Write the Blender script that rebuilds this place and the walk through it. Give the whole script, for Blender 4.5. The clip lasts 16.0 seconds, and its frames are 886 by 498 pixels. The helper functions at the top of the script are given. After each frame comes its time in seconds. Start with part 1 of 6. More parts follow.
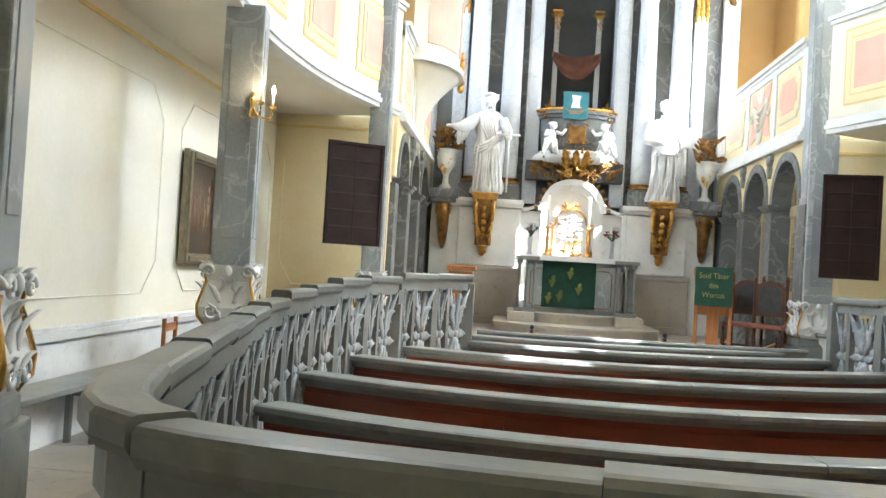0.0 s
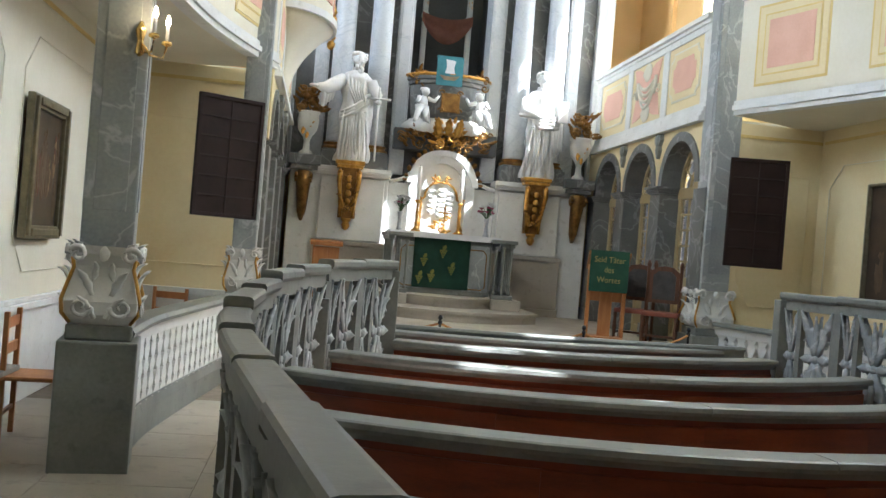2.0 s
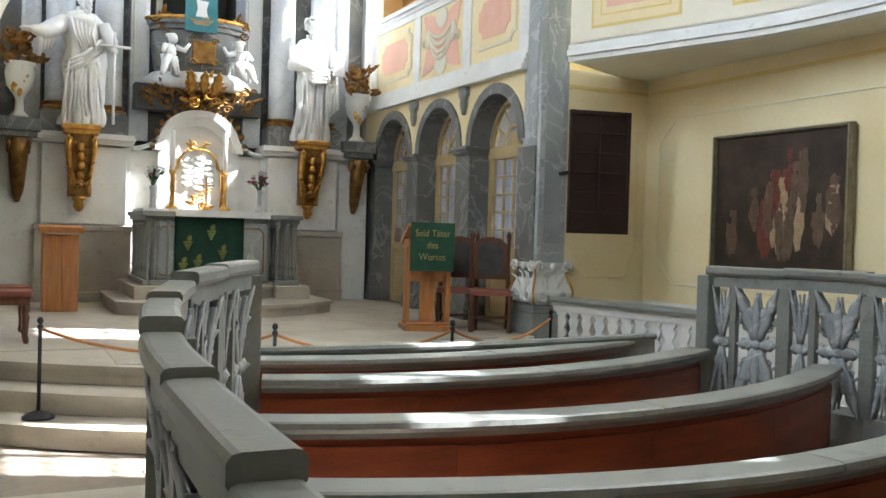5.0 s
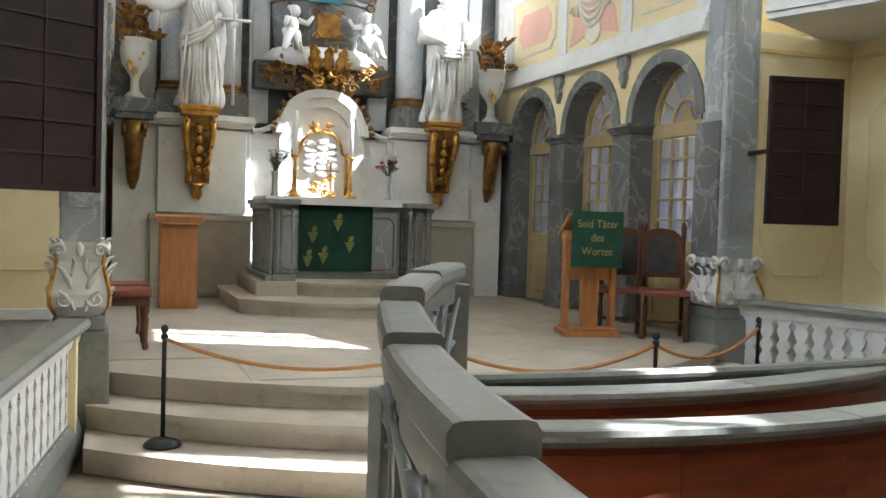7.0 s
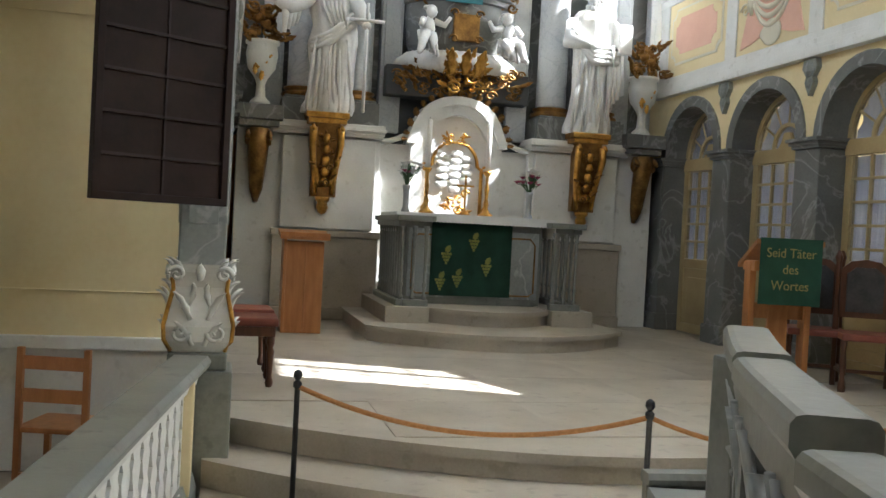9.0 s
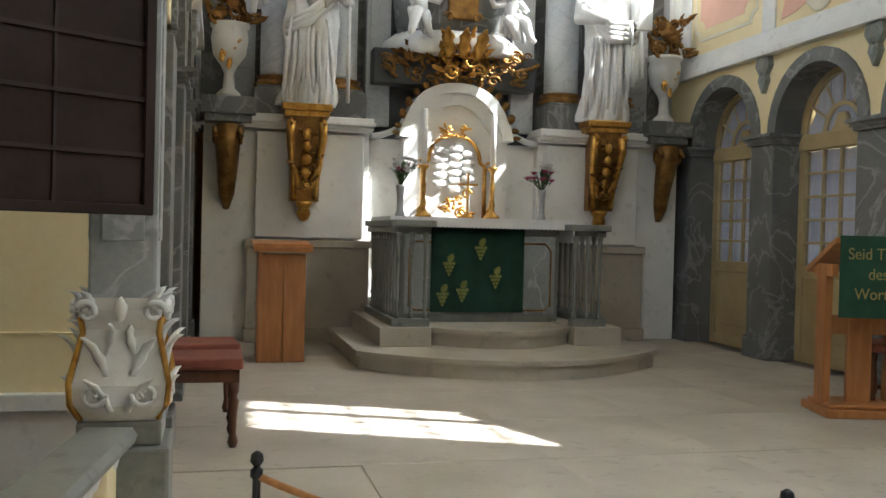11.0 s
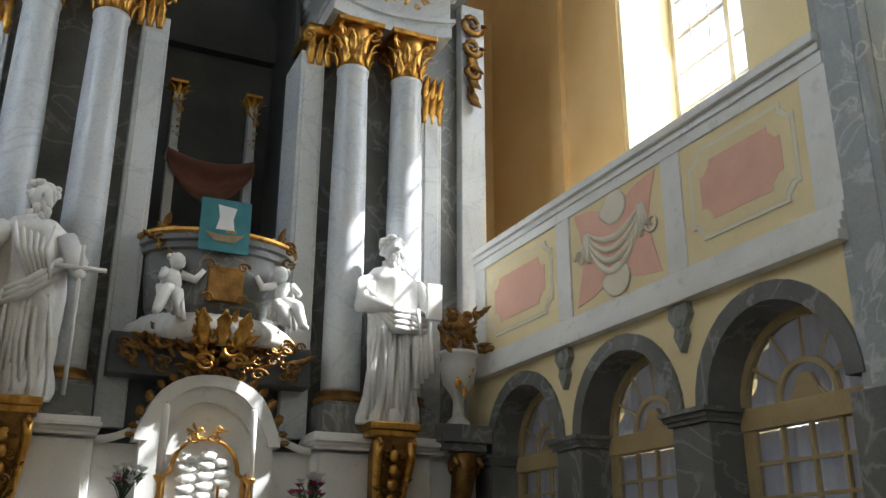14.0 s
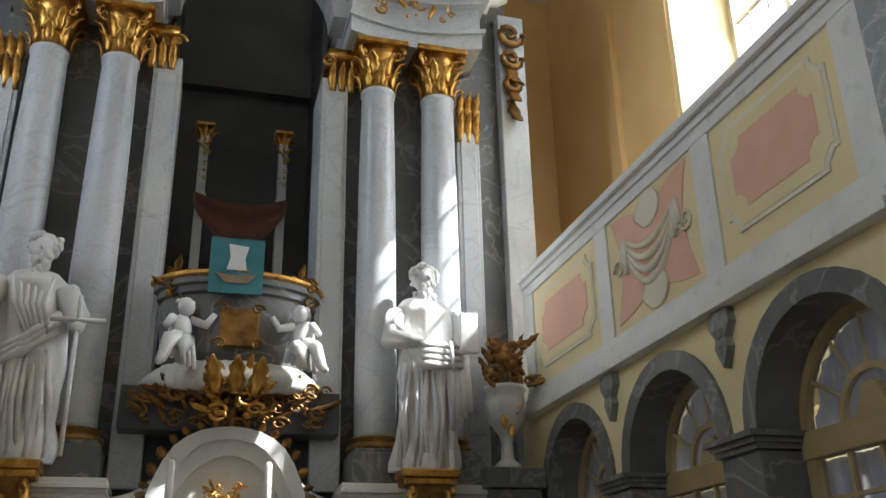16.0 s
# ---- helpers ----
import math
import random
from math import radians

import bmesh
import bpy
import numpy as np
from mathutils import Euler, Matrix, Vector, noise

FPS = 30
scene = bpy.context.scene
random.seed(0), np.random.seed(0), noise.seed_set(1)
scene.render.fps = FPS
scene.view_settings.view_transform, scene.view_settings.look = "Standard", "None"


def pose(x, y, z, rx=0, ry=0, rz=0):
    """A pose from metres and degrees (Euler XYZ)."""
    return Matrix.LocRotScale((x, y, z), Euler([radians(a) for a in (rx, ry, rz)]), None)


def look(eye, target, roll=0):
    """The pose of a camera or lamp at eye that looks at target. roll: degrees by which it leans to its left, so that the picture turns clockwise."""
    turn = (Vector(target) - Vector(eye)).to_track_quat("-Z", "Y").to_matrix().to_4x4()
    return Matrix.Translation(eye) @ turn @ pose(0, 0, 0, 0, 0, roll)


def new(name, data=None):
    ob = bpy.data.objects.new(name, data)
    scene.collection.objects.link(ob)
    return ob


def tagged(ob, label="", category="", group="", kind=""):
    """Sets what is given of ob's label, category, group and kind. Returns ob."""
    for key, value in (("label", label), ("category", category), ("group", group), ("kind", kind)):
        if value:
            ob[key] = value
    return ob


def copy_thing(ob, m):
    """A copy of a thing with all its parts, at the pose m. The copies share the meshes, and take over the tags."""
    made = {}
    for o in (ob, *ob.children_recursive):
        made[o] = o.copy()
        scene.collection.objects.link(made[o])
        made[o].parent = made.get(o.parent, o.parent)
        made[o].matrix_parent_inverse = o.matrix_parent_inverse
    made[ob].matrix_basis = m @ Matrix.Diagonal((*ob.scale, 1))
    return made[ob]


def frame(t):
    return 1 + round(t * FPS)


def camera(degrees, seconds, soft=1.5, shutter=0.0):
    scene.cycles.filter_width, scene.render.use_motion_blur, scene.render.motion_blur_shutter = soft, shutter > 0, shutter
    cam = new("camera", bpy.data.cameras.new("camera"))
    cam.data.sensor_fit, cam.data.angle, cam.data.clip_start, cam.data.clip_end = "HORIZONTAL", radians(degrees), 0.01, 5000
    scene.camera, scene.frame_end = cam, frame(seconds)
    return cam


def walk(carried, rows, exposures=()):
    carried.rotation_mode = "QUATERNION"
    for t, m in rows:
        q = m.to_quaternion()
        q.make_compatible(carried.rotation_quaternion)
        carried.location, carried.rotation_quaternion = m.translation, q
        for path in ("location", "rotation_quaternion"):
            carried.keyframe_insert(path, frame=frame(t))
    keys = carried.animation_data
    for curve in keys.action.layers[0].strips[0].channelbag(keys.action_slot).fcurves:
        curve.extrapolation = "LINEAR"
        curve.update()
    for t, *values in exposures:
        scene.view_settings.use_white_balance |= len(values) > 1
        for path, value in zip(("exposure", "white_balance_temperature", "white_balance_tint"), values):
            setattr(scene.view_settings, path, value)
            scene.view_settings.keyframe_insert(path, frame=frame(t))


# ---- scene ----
cam = camera(51.4, 16.0)
PATH = [
    (0, (-0.469, -3.2, 1.492), (-0.612, -1.206, 1.534), 3.4),
    (0.5, (-0.663, -3.126, 1.512), (-0.85, -1.135, 1.546), 3.5),
    (1, (-0.964, -2.719, 1.538), (-0.997, -0.719, 1.572), 4.0),
    (1.5, (-1.231, -2.31, 1.554), (-1.108, -0.314, 1.569), 4.5),
    (2, (-1.416, -1.82, 1.564), (-1.15, 0.162, 1.566), 4.7),
    (2.5, (-1.572, -1.305, 1.59), (-1.182, 0.657, 1.588), 4.7),
    (3, (-1.748, -0.821, 1.598), (-1.237, 1.112, 1.593), 4.5),
    (3.5, (-1.818, -0.422, 1.601), (-1.229, 1.489, 1.589), 4.3),
    (4, (-1.906, -0.035, 1.632), (-1.225, 1.845, 1.611), 3.5),
    (4.2, (-1.94, 0.114, 1.609), (-1.189, 1.968, 1.6), 3.1),
    (6.3, (-2.122, 1.453, 1.663), (-1.207, 3.23, 1.578), 1.5),
    (6.5, (-2.104, 1.647, 1.636), (-1.24, 3.449, 1.554), 1.6),
    (7, (-2.075, 2.12, 1.616), (-1.392, 3.998, 1.551), 1.7),
    (7.5, (-2.077, 2.687, 1.581), (-1.593, 4.627, 1.53), 1.9),
    (8, (-2.198, 2.844, 1.624), (-1.84, 4.807, 1.492), 2.6),
    (8.5, (-2.218, 3.045, 1.637), (-1.856, 5.008, 1.504), 3.2),
    (9, (-2.134, 3.357, 1.652), (-1.671, 5.302, 1.612), 3.0),
    (9.2, (-2.118, 3.524, 1.652), (-1.571, 5.448, 1.641), 3.3),
    (11.3, (-1.766, 5.01, 1.691), (-1.294, 6.953, 1.657), 1.2),
    (11.5, (-1.647, 5.145, 1.699), (-1.191, 7.092, 1.704), 0.9),
    (11.8, (-1.429, 5.327, 1.662), (-1.007, 7.278, 1.793), -1.0),
    (12, (-1.305, 5.462, 1.645), (-0.868, 7.403, 1.85), -0.2),
    (12.5, (-1.049, 5.702, 1.687), (-0.567, 7.591, 2.13), 0.1),
    (12.8, (-1.003, 5.855, 1.686), (-0.45, 7.7, 2.225), -0.1),
    (13, (-0.986, 5.91, 1.683), (-0.387, 7.735, 2.243), 0.6),
    (13.5, (-1.026, 6.065, 1.664), (-0.301, 7.829, 2.267), 0.4),
    (14, (-0.92, 6.212, 1.665), (-0.128, 7.927, 2.324), 0.2),
    (14.5, (-0.564, 6.339, 1.693), (0.226, 8.016, 2.443), -0.0),
    (15, (-0.378, 6.449, 1.689), (0.441, 8.07, 2.527), -0.6),
    (15.5, (-0.163, 6.583, 1.746), (0.647, 8.215, 2.571), -2.0),
    (16, (0.295, 6.677, 1.758), (0.809, 8.457, 2.513), -1.2),
]
# seconds, stops, kelvin, tint
EXPOSURES = [(0, 3.65, 5400, 10), (1.5, 2.9, 5400, 10), (3, 2.87, 5500, 10), (4, 2.92, 5500, 10), (6.5, 3.12, 5550, 10), (7.5, 2.6, 5550, 10), (8, 2.55, 5550, 10), (9, 2.45, 5600, 10), (12, 2.35, 5700, 10), (13, 1.9, 5700, 10), (14, 1.66, 5700, 10), (16, 1.56, 5700, 10)]
walk(cam, [(t, look(eye, target, roll)) for t, eye, target, roll in PATH], EXPOSURES)

# ---- light ----
world = bpy.data.worlds.new("world")
scene.world = world
world.use_nodes = True
wn = world.node_tree.nodes
SUN_AZ, SUN_EL = math.atan2(1.0, -0.42), math.atan2(1.2, 1.085)
sky = wn.new("ShaderNodeTexSky")
sky.sky_type, sky.sun_disc, sky.sun_elevation, sky.sun_rotation = "NISHITA", False, SUN_EL, SUN_AZ
world.node_tree.links.new(sky.outputs[0], wn["Background"].inputs[0])
wn["Background"].inputs[1].default_value = 0.15
sun = new("sun", bpy.data.lights.new("sun", "SUN"))
sun.data.energy, sun.data.angle, sun.data.color = 5.0, radians(0.5), (1, 0.95, 0.86)
sun.matrix_world = look((10.0, -4.2, 12.0), (0, 0, 0))


def window_lamp(x, y, z, w, h, target, power):
    """Skylight that enters through one of the real window openings."""
    lamp = new("window_light", bpy.data.lights.new("window_light", "AREA"))
    lamp.data.shape, lamp.data.size, lamp.data.size_y, lamp.data.energy = "RECTANGLE", w, h, power
    lamp.data.color = (0.90, 0.95, 1.0)
    lamp.matrix_world = look((x, y, z), target)


# ---- materials ----
def material(name, a, b, scale=3.0, rough=0.6, bump=0.15, metal=0.0, stretch=(1, 1, 1), fine=40.0, veins=None, spec=0.5, wear=None, glow=None):
    """A surface with two tones mixed by a coarse and a fine noise, fine relief, and optional veins or worn spots."""
    m = bpy.data.materials.new(name)
    m.use_nodes = True
    n, l = m.node_tree.nodes, m.node_tree.links
    p = n["Principled BSDF"]
    co, mp = n.new("ShaderNodeTexCoord"), n.new("ShaderNodeMapping")
    mp.inputs["Scale"].default_value = stretch
    geo = n.new("ShaderNodeNewGeometry")
    info = n.new("ShaderNodeObjectInfo")
    add = n.new("ShaderNodeVectorMath")
    l.new(geo.outputs["Position"], add.inputs[0])
    sc = n.new("ShaderNodeVectorMath")
    sc.operation = "SCALE"
    sc.inputs[0].default_value = (7, 3, 5)
    l.new(info.outputs["Random"], sc.inputs["Scale"])
    l.new(sc.outputs[0], add.inputs[1])
    l.new(add.outputs[0], mp.inputs[0])
    coarse, small = n.new("ShaderNodeTexNoise"), n.new("ShaderNodeTexNoise")
    coarse.inputs["Scale"].default_value, coarse.inputs["Detail"].default_value = scale, 6
    small.inputs["Scale"].default_value, small.inputs["Detail"].default_value = fine, 4
    l.new(mp.outputs[0], coarse.inputs["Vector"])
    l.new(mp.outputs[0], small.inputs["Vector"])
    mixf = n.new("ShaderNodeMath")
    mixf.operation = "MULTIPLY_ADD"
    mixf.inputs[1].default_value, mixf.inputs[2].default_value = 0.35, 0.0
    l.new(small.outputs["Fac"], mixf.inputs[0])
    tot = n.new("ShaderNodeMath")
    tot.operation = "MULTIPLY_ADD"
    tot.inputs[1].default_value = 0.8
    l.new(coarse.outputs["Fac"], tot.inputs[0])
    l.new(mixf.outputs[0], tot.inputs[2])
    ramp = n.new("ShaderNodeValToRGB")
    ramp.color_ramp.elements[0].position, ramp.color_ramp.elements[1].position = 0.35, 0.75
    ramp.color_ramp.elements[0].color, ramp.color_ramp.elements[1].color = (*a, 1), (*b, 1)
    l.new(tot.outputs[0], ramp.inputs[0])
    colour = ramp.outputs[0]
    if veins:
        w = n.new("ShaderNodeTexNoise")
        w.inputs["Scale"].default_value, w.inputs["Detail"].default_value, w.inputs["Distortion"].default_value = 1.6, 5, 1.2
        l.new(mp.outputs[0], w.inputs["Vector"])
        ab = n.new("ShaderNodeMath")
        ab.operation = "SUBTRACT"
        ab.inputs[1].default_value = 0.5
        l.new(w.outputs["Fac"], ab.inputs[0])
        ab2 = n.new("ShaderNodeMath")
        ab2.operation = "ABSOLUTE"
        l.new(ab.outputs[0], ab2.inputs[0])
        r2 = n.new("ShaderNodeValToRGB")
        r2.color_ramp.elements[0].position, r2.color_ramp.elements[1].position = 0.0, 0.025
        r2.color_ramp.elements[0].color, r2.color_ramp.elements[1].color = (0.55, 0.55, 0.55, 1), (0, 0, 0, 1)
        l.new(ab2.outputs[0], r2.inputs[0])
        mx = n.new("ShaderNodeMixRGB")
        mx.inputs[2].default_value = (*veins, 1)
        l.new(r2.outputs[0], mx.inputs[0])
        l.new(colour, mx.inputs[1])
        colour = mx.outputs[0]
    if wear:
        w = n.new("ShaderNodeTexNoise")
        w.inputs["Scale"].default_value, w.inputs["Detail"].default_value = 9, 8
        l.new(mp.outputs[0], w.inputs["Vector"])
        r3 = n.new("ShaderNodeValToRGB")
        r3.color_ramp.elements[0].position, r3.color_ramp.elements[1].position = 0.60, 0.68
        l.new(w.outputs["Fac"], r3.inputs[0])
        mx = n.new("ShaderNodeMixRGB")
        mx.inputs[2].default_value = (*wear, 1)
        sm = n.new("ShaderNodeMath")
        sm.operation = "MULTIPLY"
        sm.inputs[1].default_value = 0.45
        l.new(r3.outputs[0], sm.inputs[0])
        l.new(sm.outputs[0], mx.inputs[0])
        l.new(colour, mx.inputs[1])
        colour = mx.outputs[0]
    l.new(colour, p.inputs["Base Color"])
    rr = n.new("ShaderNodeMapRange")
    rr.inputs["To Min"].default_value, rr.inputs["To Max"].default_value = max(0.03, rough - 0.12), min(1, rough + 0.12)
    l.new(small.outputs["Fac"], rr.inputs["Value"])
    l.new(rr.outputs[0], p.inputs["Roughness"])
    p.inputs["Metallic"].default_value = metal
    p.inputs["Specular IOR Level"].default_value = spec
    bp = n.new("ShaderNodeBump")
    bp.inputs["Strength"].default_value, bp.inputs["Distance"].default_value = bump, 0.02
    l.new(tot.outputs[0], bp.inputs["Height"])
    l.new(bp.outputs[0], p.inputs["Normal"])
    if glow:
        p.inputs["Emission Color"].default_value, p.inputs["Emission Strength"].default_value = (*glow[0], 1), glow[1]
    return m


STONE = material("pale_sandstone", (0.37, 0.325, 0.25), (0.52, 0.465, 0.38), 2.0, 0.55, 0.12, fine=60, wear=(0.30, 0.26, 0.20))
JOINT = material("dark_joint", (0.22, 0.18, 0.13), (0.30, 0.25, 0.19), 8, 0.9)
CREAM = material("cream_plaster", (0.74, 0.68, 0.52), (0.83, 0.78, 0.64), 1.3, 0.8, 0.06, fine=25)
YELLOW = material("pale_yellow_plaster", (0.76, 0.62, 0.33), (0.84, 0.72, 0.44), 1.4, 0.8, 0.06, fine=25)
ORANGE = material("ochre_plaster", (0.74, 0.47, 0.18), (0.82, 0.57, 0.26), 1.2, 0.8, 0.05)
OCHRE = material("ochre_line_paint", (0.68, 0.50, 0.16), (0.78, 0.60, 0.24), 4, 0.6)
PINK = material("salmon_panel_paint", (0.72, 0.40, 0.28), (0.82, 0.50, 0.37), 3, 0.65, 0.08)
WHITE = material("off_white_paint", (0.70, 0.69, 0.64), (0.82, 0.81, 0.77), 3, 0.45, 0.08, wear=(0.55, 0.53, 0.47))
STATUE = material("white_lacquered_wood", (0.66, 0.65, 0.61), (0.82, 0.81, 0.78), 5, 0.35, 0.1)
GREY = material("grey_green_paint", (0.17, 0.175, 0.155), (0.27, 0.275, 0.245), 2.5, 0.38, 0.1, wear=(0.12, 0.12, 0.11))
GREYD = material("dark_grey_marbled_paint", (0.10, 0.10, 0.093), (0.19, 0.19, 0.175), 2.2, 0.4, 0.06, veins=(0.40, 0.40, 0.38))
MARBLE = material("grey_marbled_paint", (0.24, 0.255, 0.25), (0.40, 0.42, 0.41), 1.6, 0.35, 0.05, veins=(0.66, 0.67, 0.66))
COLUMN = material("light_marbled_column", (0.46, 0.48, 0.49), (0.62, 0.635, 0.64), 1.2, 0.3, 0.04, veins=(0.40, 0.43, 0.46))
GOLD = material("worn_gilding", (0.34, 0.155, 0.03), (0.78, 0.46, 0.11), 11, 0.34, 0.25, 1.0)
GILT = material("dark_old_gilding", (0.13, 0.065, 0.02), (0.40, 0.22, 0.06), 8, 0.42, 0.3, 0.8)
REDWOOD = material("red_brown_stained_wood", (0.14, 0.032, 0.012), (0.30, 0.068, 0.021), 2.5, 0.42, 0.12, stretch=(1, 1, 6))
WOOD = material("oiled_oak", (0.34, 0.13, 0.035), (0.50, 0.22, 0.07), 3, 0.4, 0.12, stretch=(6, 6, 1))
DARKWOOD = material("dark_walnut", (0.06, 0.025, 0.012), (0.14, 0.055, 0.025), 3, 0.4, 0.12, stretch=(6, 6, 1))
BOARD = material("black_brown_board", (0.018, 0.010, 0.008), (0.036, 0.020, 0.015), 4, 0.65, 0.1, spec=0.2)
BOARDSTRIP = material("dark_board_strip", (0.03, 0.02, 0.015), (0.05, 0.034, 0.027), 4, 0.6, spec=0.2)
GREENCLOTH = material("dark_green_cloth", (0.010, 0.045, 0.022), (0.022, 0.085, 0.045), 6, 0.85, 0.2, fine=180)
TEAL = material("teal_cloth", (0.04, 0.17, 0.20), (0.08, 0.25, 0.28), 6, 0.85, 0.2, fine=180)
LINEN = material("white_linen", (0.72, 0.72, 0.72), (0.85, 0.85, 0.84), 6, 0.85, 0.2, fine=160)
VINE = material("olive_embroidery", (0.16, 0.18, 0.03), (0.26, 0.26, 0.06), 12, 0.8)
LETTER = material("gold_embroidery", (0.26, 0.20, 0.06), (0.36, 0.28, 0.09), 20, 0.7)
REDCLOTH = material("red_brown_drape", (0.24, 0.10, 0.07), (0.36, 0.16, 0.11), 5, 0.8, 0.2)
UPHOLSTERY = material("red_brown_leather", (0.18, 0.05, 0.03), (0.28, 0.085, 0.05), 8, 0.5, 0.2)
BLACKLEATHER = material("dark_studded_leather", (0.03, 0.03, 0.03), (0.07, 0.065, 0.06), 10, 0.5, 0.3)
IRON = material("black_iron", (0.02, 0.02, 0.02), (0.05, 0.05, 0.05), 10, 0.45, 0.2, 0.6)
ROPE = material("orange_rope", (0.35, 0.15, 0.04), (0.50, 0.24, 0.08), 60, 0.85, 0.4)
BRASS = material("polished_brass", (0.60, 0.40, 0.12), (0.80, 0.58, 0.22), 6, 0.25, 0.05, 1.0)
PEWTER = material("grey_metal_vase", (0.40, 0.41, 0.42), (0.55, 0.56, 0.57), 6, 0.35, 0.05, 0.7)
WAX = material("white_wax", (0.82, 0.80, 0.74), (0.88, 0.86, 0.80), 6, 0.45)
FLAME = material("bulb_glow", (1, 0.85, 0.6), (1, 0.9, 0.7), 5, 0.3, glow=((1, 0.72, 0.38), 18))
LEAF = material("leaf_green", (0.03, 0.07, 0.02), (0.07, 0.13, 0.04), 20, 0.5)
PETALW = material("white_petal", (0.70, 0.70, 0.68), (0.85, 0.85, 0.82), 20, 0.6)
PETALR = material("magenta_petal", (0.22, 0.02, 0.06), (0.40, 0.05, 0.13), 20, 0.6)
FRAME = material("bronze_picture_frame", (0.16, 0.14, 0.085), (0.27, 0.235, 0.15), 14, 0.45, 0.3, 0.5)
CANVAS = material("dark_oil_canvas", (0.015, 0.011, 0.008), (0.07, 0.045, 0.028), 4, 0.35, 0.1, fine=90)
PAINTRED = material("oil_paint_red", (0.10, 0.022, 0.016), (0.17, 0.045, 0.03), 12, 0.4)
PAINTBUFF = material("oil_paint_buff", (0.22, 0.15, 0.08), (0.36, 0.26, 0.15), 12, 0.4)
PAINTBROWN = material("oil_paint_brown", (0.08, 0.05, 0.03), (0.14, 0.09, 0.05), 12, 0.4)
CURTAIN = material("white_net_curtain", (0.42, 0.43, 0.48), (0.62, 0.63, 0.68), 2, 0.85, 0.25, stretch=(1, 14, 0.3))
NICHE = material("dark_slate_paint", (0.055, 0.06, 0.062), (0.11, 0.115, 0.115), 1.4, 0.55, 0.05)
WINFRAME = material("cream_window_paint", (0.62, 0.55, 0.38), (0.72, 0.65, 0.48), 4, 0.45)
DOORPAINT = material("ochre_door_paint", (0.34, 0.25, 0.11), (0.46, 0.35, 0.17), 2.5, 0.45, 0.1)
GLASS = bpy.data.materials.new("window_glass")
GLASS.use_nodes = True
GLASS.node_tree.nodes["Principled BSDF"].inputs["Transmission Weight"].default_value = 1.0
GLASS.node_tree.nodes["Principled BSDF"].inputs["Roughness"].default_value = 0.03
GLASS.node_tree.nodes["Principled BSDF"].inputs["IOR"].default_value = 1.45
# translucent white mixed into the glass to imitate the bright glow from outside
pane_glow = GLASS.node_tree.nodes.new("ShaderNodeBsdfTranslucent")
pane_glow.inputs["Color"].default_value = (0.9, 0.9, 0.88, 1)
glow_mix = GLASS.node_tree.nodes.new("ShaderNodeMixShader")
glow_mix.inputs[0].default_value = 0.08
GLASS.node_tree.links.new(GLASS.node_tree.nodes["Principled BSDF"].outputs[0], glow_mix.inputs[1])
GLASS.node_tree.links.new(pane_glow.outputs[0], glow_mix.inputs[2])
GLASS.node_tree.links.new(glow_mix.outputs[0], GLASS.node_tree.nodes["Material Output"].inputs[0])


# ---- mesh helpers ----
def part(name, bm, mat, parent=None, label="", smooth=False):
    """Links a bmesh as one mesh object under a thing."""
    bmesh.ops.recalc_face_normals(bm, faces=bm.faces)
    me = bpy.data.meshes.new(name)
    bm.to_mesh(me)
    bm.free()
    me.materials.append(mat)
    if smooth:
        for f in me.polygons:
            f.use_smooth = True
    ob = new(name, me)
    ob.parent = parent
    if label:
        tagged(ob, label)
    return ob


def structure(name, bm, mat, label, category, smooth=False):
    return tagged(part(name, bm, mat, None, "", smooth), label, category, kind="structure")


def thing(name, m, label, category, group=""):
    ob = new(name)
    ob.empty_display_size = 0.1
    ob.matrix_world = m if isinstance(m, Matrix) else pose(*m)
    return tagged(ob, label, category, group)


def box(bm, x0, x1, y0, y1, z0, z1, bevel=0.0, m=None):
    vs = [bm.verts.new((x, y, z)) for z in (z0, z1) for x, y in ((x0, y0), (x1, y0), (x1, y1), (x0, y1))]
    fs = [bm.faces.new([vs[i] for i in q]) for q in ((3, 2, 1, 0), (4, 5, 6, 7), (0, 1, 5, 4), (1, 2, 6, 5), (2, 3, 7, 6), (3, 0, 4, 7))]
    if bevel:
        out = bmesh.ops.bevel(bm, geom=list({e for f in fs for e in f.edges}), offset=bevel, segments=2, affect="EDGES", profile=0.6)
        vs = [v for v in vs if v.is_valid] + out["verts"]
    if m is not None:
        bmesh.ops.transform(bm, matrix=m, verts=list({v for v in vs if v.is_valid}))
    return bm


def boxes(*args, bevel=0.0):
    bm = bmesh.new()
    for a in args:
        box(bm, *a, bevel=bevel)
    return bm


def prism(bm, pts, a, b, axes="xy"):
    """A polygon drawn in two axes and extruded along the third from a to b."""
    def put(u, v, w):
        return {"xy": (u, v, w), "xz": (u, w, v), "yz": (w, u, v)}[axes]
    lo, hi = [bm.verts.new(put(u, v, a)) for u, v in pts], [bm.verts.new(put(u, v, b)) for u, v in pts]
    bm.faces.new(lo)
    bm.faces.new(hi)
    for i in range(len(pts)):
        bm.faces.new((lo[i - 1], lo[i], hi[i], hi[i - 1]))
    return bm


